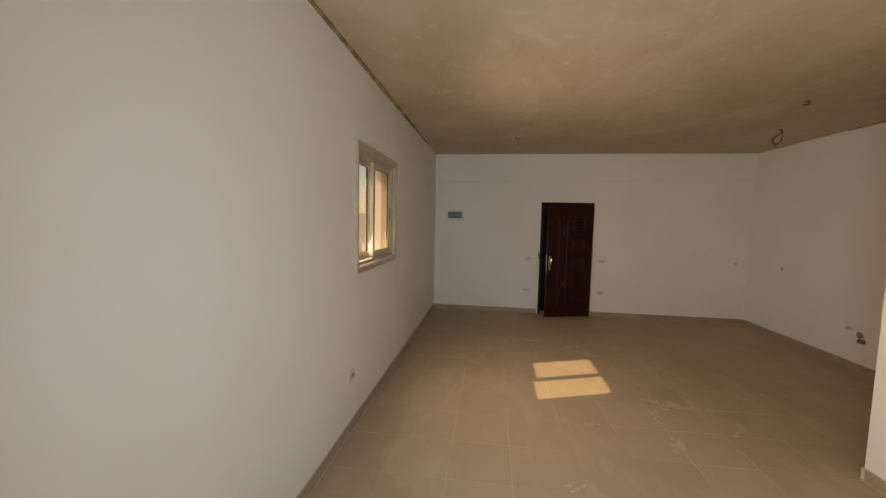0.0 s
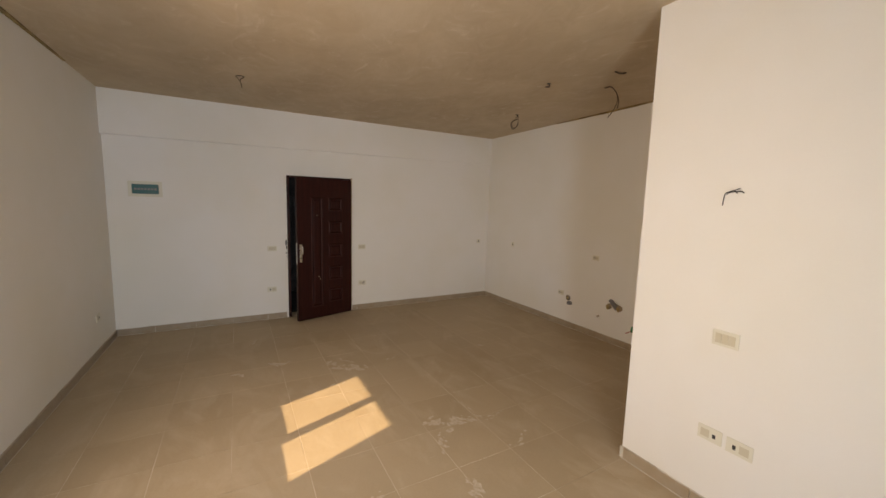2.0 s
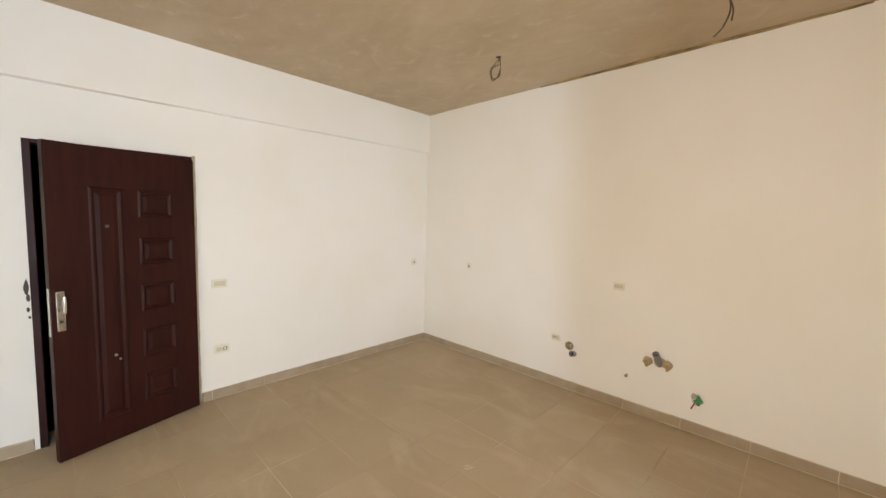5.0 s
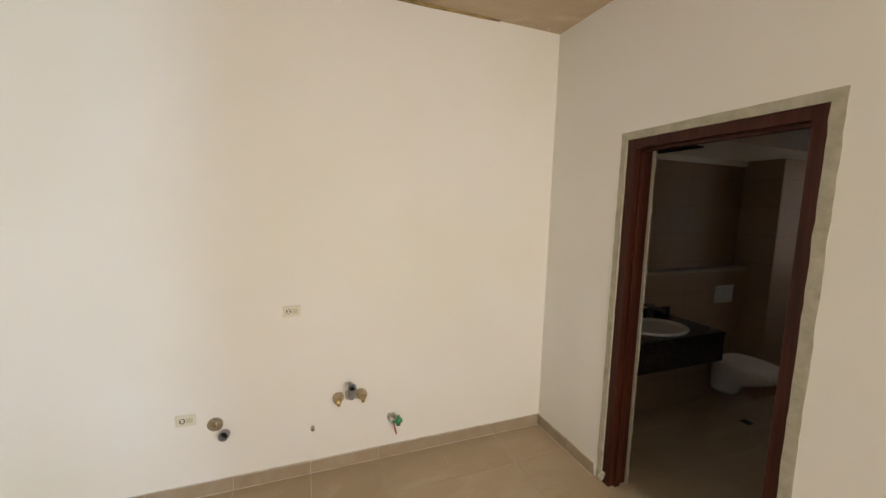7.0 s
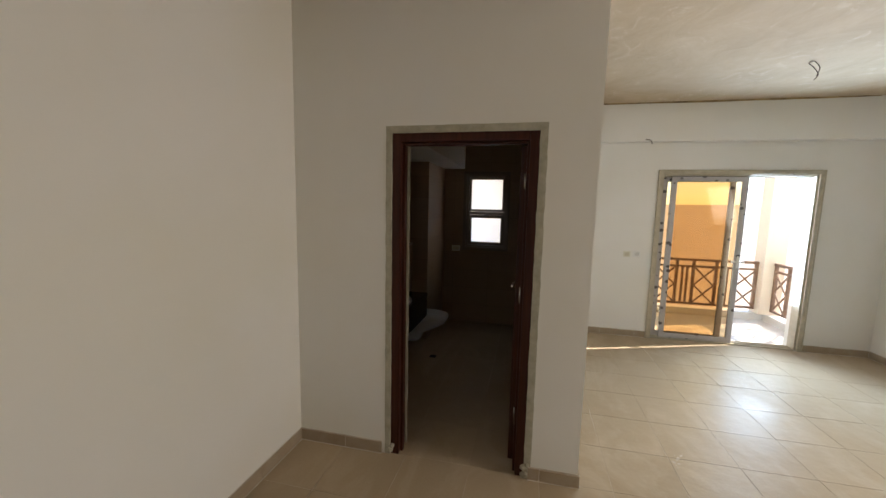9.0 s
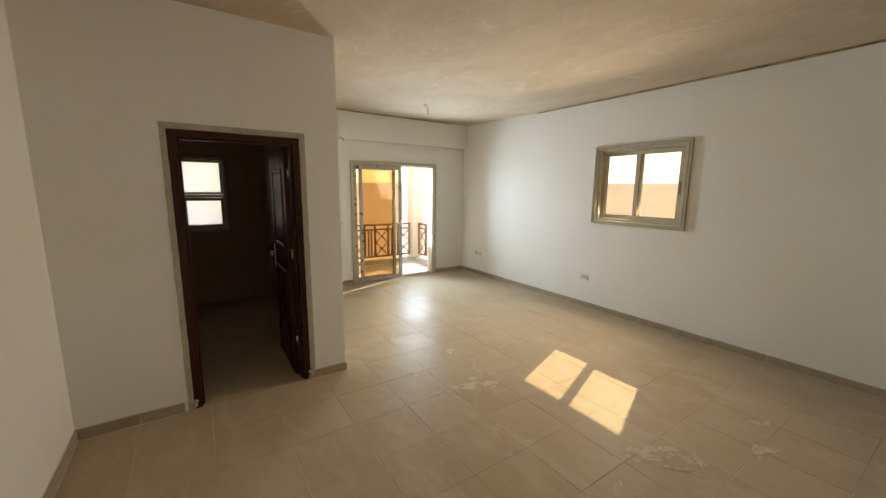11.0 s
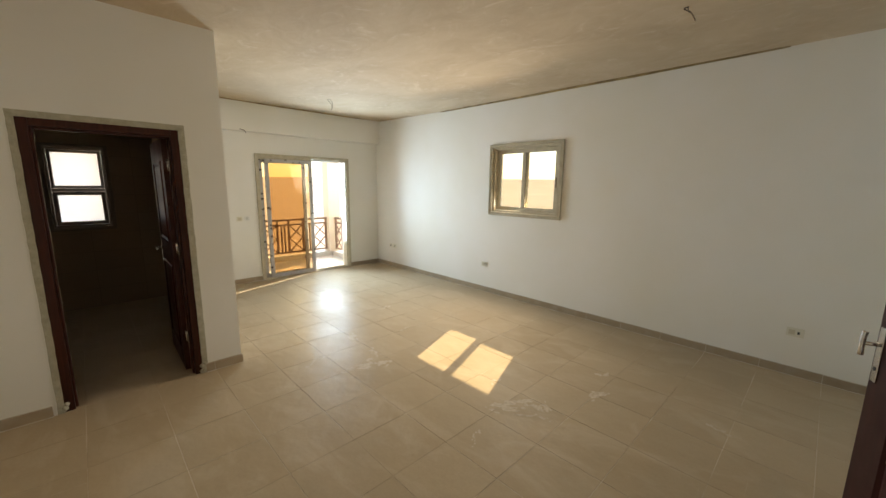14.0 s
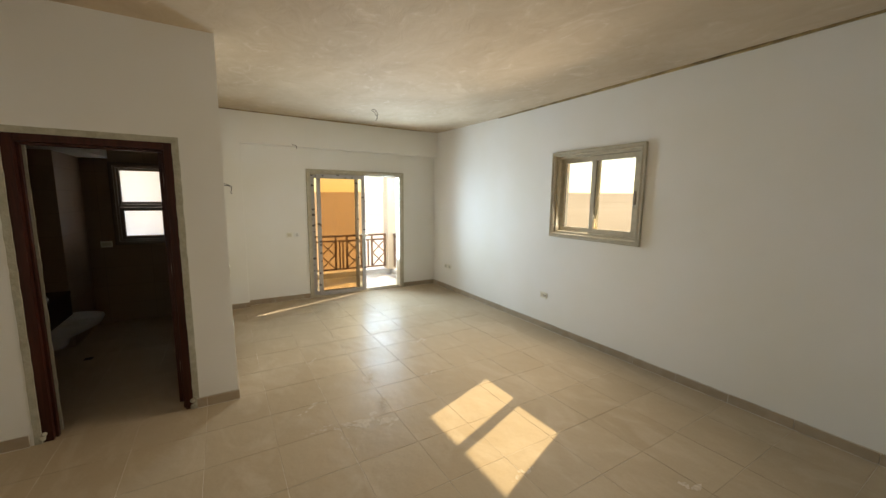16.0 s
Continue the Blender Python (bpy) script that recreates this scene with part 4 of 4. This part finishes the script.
loft(bm, [dee(-0.20, 0.0, 0.085, 0.10), dee(-0.22, 0.0, 0.10, 0.13), dee(-0.25, 0.0, 0.115, 0.20), dee(-0.40, 0.0, 0.145, 0.265), dee(-0.50, 0.0, 0.172, 0.325), dee(-0.525, 0.0, 0.18, 0.37), dee(-0.525, 0.0, 0.18, 0.385)])
part("bowl", bm, ceramic, toilet)
bm = bmesh.new()
loft(bm, [dee(-0.53, -0.06, 0.183, 0.387), dee(-0.535, -0.06, 0.186, 0.395), dee(-0.535, -0.06, 0.186, 0.402), dee(-0.53, -0.065, 0.18, 0.41)])
part("seat", bm, white_plastic, toilet)
bm = bmesh.new()
loft(bm, [dee(-0.53, -0.06, 0.183, 0.4115), dee(-0.533, -0.06, 0.185, 0.418), dee(-0.50, -0.08, 0.16, 0.430)])
part("lid", bm, white_plastic, toilet)
flush = thing("flush_plate", (5.33, 1.17, 0.965), "square white flush plate on the cistern wall", "flush plate")
bm = boxes(((-0.010, -0.12, -0.08), (0.0, 0.12, 0.08)), bevel=0.003)
part("plate", bm, white_plastic, flush)
part("button", boxes(((-0.014, -0.085, -0.05), (-0.0101, 0.02, 0.05)), bevel=0.002), white_plastic, flush)
part("button", boxes(((-0.014, 0.025, -0.05), (-0.0101, 0.085, 0.05)), bevel=0.002), white_plastic, flush)
drain = solid("floor_drain", boxes(((4.88, 1.34, 0.0005), (4.95, 1.41, 0.003)), bevel=0.001), dark_slot, "small dark floor drain beneath the toilet", "drain")

# ---- balcony ----
BX0, BY0 = 0.12, -1.66
solid("balcony_slab", boxes(((BX0, BY0, -0.22), (EAST + T, -T, -0.035))), outer_paint, "rendered balcony slab", "balcony", "structure")
solid("balcony_kerb", boxes(((BX0, BY0, -0.035), (EAST + T, BY0 + 0.2, 0.09)), ((BX0, BY0 + 0.2, -0.035), (BX0 + 0.2, -T, 0.09)), bevel=0.004), white_tile,
      "white rendered kerb round the balcony edge", "kerb", "structure")
solid("balcony_roof", boxes(((BX0, BY0, 2.75), (EAST + T, -T, 3.0))), pillar_paint, "rendered slab above the balcony", "slab", "structure")
solid("wall_balcony_east", boxes(((EAST, BY0, -0.035), (EAST + T, -T, 2.75))), pillar_paint, "pale rendered wall closing the balcony", "wall", "structure")
solid("balcony_pillar", boxes(((0.15, -1.62, 0.0905), (0.43, -1.36, 2.75)), bevel=0.006), pillar_paint, "pale peach rendered balcony corner pillar", "pillar", "structure")


def railing(name, origin, turn, length, pattern, label):
    """Panels along x from the origin. pattern: a string of X (crossed panel) and I (upright slats)."""
    ob = thing(name, origin, label, "railing", turn=turn)
    part("top_rail", boxes(((0, -0.03, 0.86), (length, 0.03, 0.90)), bevel=0.006), rail_wood, ob)
    part("upper_rail", boxes(((0, -0.02, 0.755), (length, 0.02, 0.79)), bevel=0.004), rail_wood, ob)
    part("bottom_rail", boxes(((0, -0.02, 0.145), (length, 0.02, 0.18)), bevel=0.004), rail_wood, ob)
    widths = {"X": 0.32, "I": 0.24}
    scale = length / sum(widths[c] for c in pattern)
    x = 0.0
    for i, c in enumerate(pattern + "I"):
        part("post", boxes(((min(max(x - 0.02, 0), length - 0.04), -0.019, 0.1805), (min(max(x + 0.02, 0.04), length), 0.019, 0.7545)), bevel=0.003), rail_wood, ob)
        part("stub", boxes(((min(max(x - 0.02, 0), length - 0.04), -0.018, 0.7905), (min(max(x + 0.02, 0.04), length), 0.018, 0.8595)), bevel=0.003), rail_wood, ob)
        if i == len(pattern):
            break
        w = widths[c] * scale
        if c == "X":
            for z0, z1 in ((0.18, 0.4675), (0.4675, 0.755)):
                for a, b in (((x + 0.02, z0), (x + w - 0.02, z1)), ((x + 0.02, z1), (x + w - 0.02, z0))):
                    bm = bmesh.new()
                    d = Vector((b[0] - a[0], 0, b[1] - a[1]))
                    y = 0.006 if a[1] < b[1] else -0.006
                    bmesh.ops.create_cube(bm, size=1.0, matrix=Matrix.Translation(((a[0] + b[0]) / 2, y, (a[1] + b[1]) / 2)) @ d.to_track_quat("X", "Z").to_matrix().to_4x4() @ Matrix.Diagonal((d.length, 0.011, 0.024, 1)))
                    part("brace", bm, rail_wood, ob)
        else:
            for f in (0.36, 0.64):
                part("slat", boxes(((x + w * f - 0.016, -0.012, 0.1805), (x + w * f + 0.016, 0.012, 0.7545)), bevel=0.002), rail_wood, ob)
        x += w
    return ob


railing("balcony_railing", (0.432, -1.50, 0.0), 0, 5.1, "XIXIXIXIXIXIXIXIXI"[:18], "brown painted railing with crossed panels along the balcony")
railing("balcony_railing", (0.27, -1.358, 0.0), 90, 1.10, "XIXI", "brown painted railing with crossed panels at the balcony end")

# ---- outside ----
GROUND = -3.4
bm = bmesh.new()
S = 4000
bm.faces.new([bm.verts.new(v) for v in ((-S, -S, GROUND), (S, -S, GROUND), (S, S, GROUND), (-S, S, GROUND))])
solid("ground", bm, sand, "pale sandy desert ground reaching the horizon", "ground", "structure")


def ridge(radius, depth, low, high):
    """A ring of low desert rises round the plain."""
    rng = random.Random(5)
    phases = [rng.uniform(0, 6.3) for _ in range(6)]
    bm = bmesh.new()
    rows = []
    for k in range(240):
        a = 2 * math.pi * k / 240
        wave = sum(math.sin((3 + 4 * i) * a + q) / (1 + i) for i, q in enumerate(phases)) / 2.45
        h = low + (high - low) * (0.5 + 0.5 * wave)
        c, d = math.cos(a), math.sin(a)
        rows.append([bm.verts.new((c * q, d * q, z)) for q, z in ((radius, GROUND - 0.5), (radius + depth * 0.55, GROUND + 0.6 * h), (radius + depth, GROUND + h), (radius + depth * 2, GROUND - 0.5))])
    for p4, q4 in zip(rows, rows[1:] + rows[:1]):
        for i in range(3):
            bm.faces.new((p4[i], q4[i], q4[i + 1], p4[i + 1])).smooth = True
    bmesh.ops.recalc_face_normals(bm, faces=bm.faces[:])
    return bm


solid("backdrop", ridge(520, 420, 15, 24), sand, "low sandy rises along the desert horizon", "backdrop", "structure")
solid("wall_foundation", boxes(((-T, -T, GROUND), (EAST + T, NORTH + T, -0.16))), outer_paint, "orange rendered lower storey of the house", "wall", "structure")
solid("roof", boxes(((-T, -T, 3.051), (EAST + T, NORTH + T, 3.2))), outer_paint, "flat concrete roof slab", "roof", "structure")


def villa(x, y, w, d, h, turn, label):
    ob = thing("villa", (x, y, GROUND), label, "house", "low white houses in the desert", turn=turn)
    part("wall", boxes(((-w / 2, -d / 2, 0), (w / 2, d / 2, h)), bevel=0.02), far_white, ob)
    part("roof", boxes(((-w / 2 - 0.2, -d / 2 - 0.2, h + 0.001), (w / 2 + 0.2, d / 2 + 0.2, h + 0.2)), bevel=0.02), far_white, ob)
    return ob


villa(-120, 40, 22, 10, 3.2, 70, "distant low white house on the sand")
villa(-210, -60, 30, 12, 3.5, 80, "distant low white house on the sand")


# ---- pieces: skirting and floor tiles ----
def skirting(name, axis, plane, out, u0, u1, phase):
    """A row of skirting tiles along a wall face; out is +1 or -1, the way the wall faces."""
    lo, hi = [0, 0, 0.0], [0, 0, 0.0825 + random.uniform(-0.001, 0.001)]
    other = 1 - axis
    lo[axis], hi[axis] = sorted((plane, plane + out * 0.005))
    lo[other], hi[other] = u0, u1
    bead_lo, bead_hi = lo[:], [hi[0], hi[1], 0.0035 + random.uniform(-0.0004, 0.0004)]
    bead_lo[axis], bead_hi[axis] = sorted((plane + out * 0.0051, plane + out * 0.0165))
    base = solid(name, boxes((lo, hi), (bead_lo, bead_hi)), caulk, "taupe tile skirting along the white wall", "baseboard", "structure")
    k = math.floor((u0 - phase) / TILE)
    while phase + k * TILE < u1:
        a, b = max(u0, phase + k * TILE + 0.0025), min(u1, phase + (k + 1) * TILE - 0.0025)
        k += 1
        if b - a < 0.02:
            continue
        t = 0.011 + random.uniform(0, 0.0025)
        lo, hi = [0, 0, 0.002], [0, 0, 0.078 + random.uniform(-0.002, 0.002)]
        lo[axis], hi[axis] = sorted((plane + out * 0.0052, plane + out * t))
        lo[other], hi[other] = a, b
        part("skirting_tile", boxes((lo, hi), bevel=0.0012), skirting_glaze, base)


skirting("baseboard_west", 0, 0.0, 1, 0.012, NORTH - 0.012, TY)
skirting("baseboard_north_a", 1, NORTH, -1, 0.0, 1.925, TX)
skirting("baseboard_north_b", 1, NORTH, -1, 2.885, EAST, TX)
skirting("baseboard_east", 0, EAST, -1, BATH + 0.012, NORTH - 0.012, TY)
skirting("baseboard_bath_a", 1, BATH, 1, PIER - 0.011, 3.886, TX)
skirting("baseboard_bath_b", 1, BATH, 1, 4.844, EAST, TX)
skirting("baseboard_partition", 0, PIER, -1, 0.132, BATH, TY)
skirting("baseboard_south_a", 1, 0.0, 1, 0.012, 0.668, TX)
skirting("baseboard_south_b", 1, 0.0, 1, 2.406, 3.323, TX)
skirting("baseboard_column", 1, 0.12, 1, 3.323, PIER - 0.012, TX)

floor = solid("floor", boxes(((0.0, 0.0, -0.15), (EAST, NORTH, -0.0014)), ((ENTRY[0], NORTH, -0.15), (ENTRY[1], NORTH + T, -0.0025)), ((SLIDE[0], -T, -0.15), (SLIDE[1], 0.0, -0.019))),
              grout, "square taupe glazed floor tiles with pale dusty joints", "floor", "structure")
tile_meshes = {}


def tile_mesh(w, d, mat):
    key = (round(w, 3), round(d, 3), mat.name)
    if key not in tile_meshes:
        bm = bmesh.new()
        a, b, e = w / 2, d / 2, 0.0005
        loft(bm, [[(-a, -b, -0.006), (a, -b, -0.006), (a, b, -0.006), (-a, b, -0.006)],
                  [(-a, -b, -e), (a, -b, -e), (a, b, -e), (-a, b, -e)],
                  [(-a + e, -b + e, 0), (a - e, -b + e, 0), (a - e, b - e, 0), (-a + e, b - e, 0)]])
        for f in bm.faces:
            f.smooth = False
        tile_meshes[key] = mesh_of("floor_tile", bm, mat)
    return tile_meshes[key]


def lay(parent, x0, x1, y0, y1, z, mat, tilt=0.055):
    i0, j0 = math.floor((x0 - TX) / TILE), math.floor((y0 - TY) / TILE)
    i = i0
    while TX + i * TILE < x1 - 0.01:
        j = j0
        while TY + j * TILE < y1 - 0.01:
            a, b = max(x0, TX + i * TILE + 0.0016), min(x1, TX + (i + 1) * TILE - 0.0016)
            c, d = max(y0, TY + j * TILE + 0.0016), min(y1, TY + (j + 1) * TILE - 0.0016)
            j += 1
            if b - a < 0.02 or d - c < 0.02:
                continue
            ob = new("floor_tile", tile_mesh(b - a, d - c, mat))
            ob.parent = parent
            ob.matrix_basis = pose((a + b) / 2, (c + d) / 2, z + random.uniform(-0.0004, 0.0004), random.gauss(0, tilt), random.gauss(0, tilt))
        i += 1


lay(floor, 0.0, EAST, 0.0, NORTH, 0.0, tile_glaze)
balcony_floor = solid("balcony_floor", boxes(((BX0 + 0.2, BY0 + 0.2, -0.0349), (EAST, -T, -0.0225))), grout, "white tiled balcony floor", "floor", "structure")
lay(balcony_floor, BX0 + 0.2, EAST, BY0 + 0.2, -T, -0.019, white_tile)


# dried plaster smears on the tiles
def plaster_smear(x, y, length, width, turn, lift):
    """A broken trail of thin ragged blots."""
    bm = bmesh.new()
    n = max(4, int(length / 0.022))
    for k in range(n):
        u = (k + random.random()) / n
        cx, cy = (u - 0.5) * length, random.gauss(0, width * 0.9) + 0.06 * length * math.sin(5 * u + x)
        r, stretch = width * random.uniform(0.25, 0.95) * math.sin(math.pi * (0.15 + 0.7 * u)), random.uniform(0.8, 2.6)
        lean = random.uniform(-0.6, 0.6)
        ring = []
        for i in range(12):
            a = 2 * math.pi * i / 12
            q = r * random.uniform(0.55, 1.25)
            dx, dy = stretch * q * math.cos(a), q * math.sin(a)
            ring.append((cx + dx * math.cos(lean) - dy * math.sin(lean), cy + dx * math.sin(lean) + dy * math.cos(lean), 0.00002 * k))
        bm.faces.new([bm.verts.new(v) for v in ring])
    bmesh.ops.recalc_face_normals(bm, faces=bm.faces[:])
    ob = solid("plaster_smear", bm, smear_plaster, "dried white plaster smear on the floor tiles", "stain", "stuff", "plaster smears")
    ob.matrix_basis = pose(x, y, 0.0016 + lift, 0, 0, turn)


for k, (x, y, l, w, a) in enumerate(((2.29, 5.22, 0.44, 0.040, -40), (2.14, 5.37, 0.12, 0.034, 60), (1.66, 5.60, 0.20, 0.040, -20), (1.30, 5.49, 0.15, 0.030, -30), (2.76, 3.90, 0.40, 0.036, -18),
                      (2.62, 3.97, 0.14, 0.034, 20), (2.58, 3.69, 0.24, 0.028, 70), (2.50, 3.22, 0.20, 0.030, 70), (1.95, 3.42, 0.15, 0.024, 20), (2.99, 3.86, 0.30, 0.016, -30),
                      (3.10, 3.49, 0.26, 0.014, 20), (2.30, 5.40, 0.30, 0.016, -62), (2.78, 5.25, 0.2, 0.014, 25), (1.64, 2.62, 0.12, 0.022, 40), (3.88, 5.14, 0.06, 0.018, 0),
                      (2.9, 2.6, 0.2, 0.014, 60), (2.1, 4.9, 0.2, 0.016, 15), (1.46, 6.40, 0.22, 0.018, 80), (2.96, 4.05, 0.3, 0.010, 92), (3.1, 3.82, 0.35, 0.008, 1))):
    plaster_smear(x, y, l, w, a, 0.0006 * (k % 4))
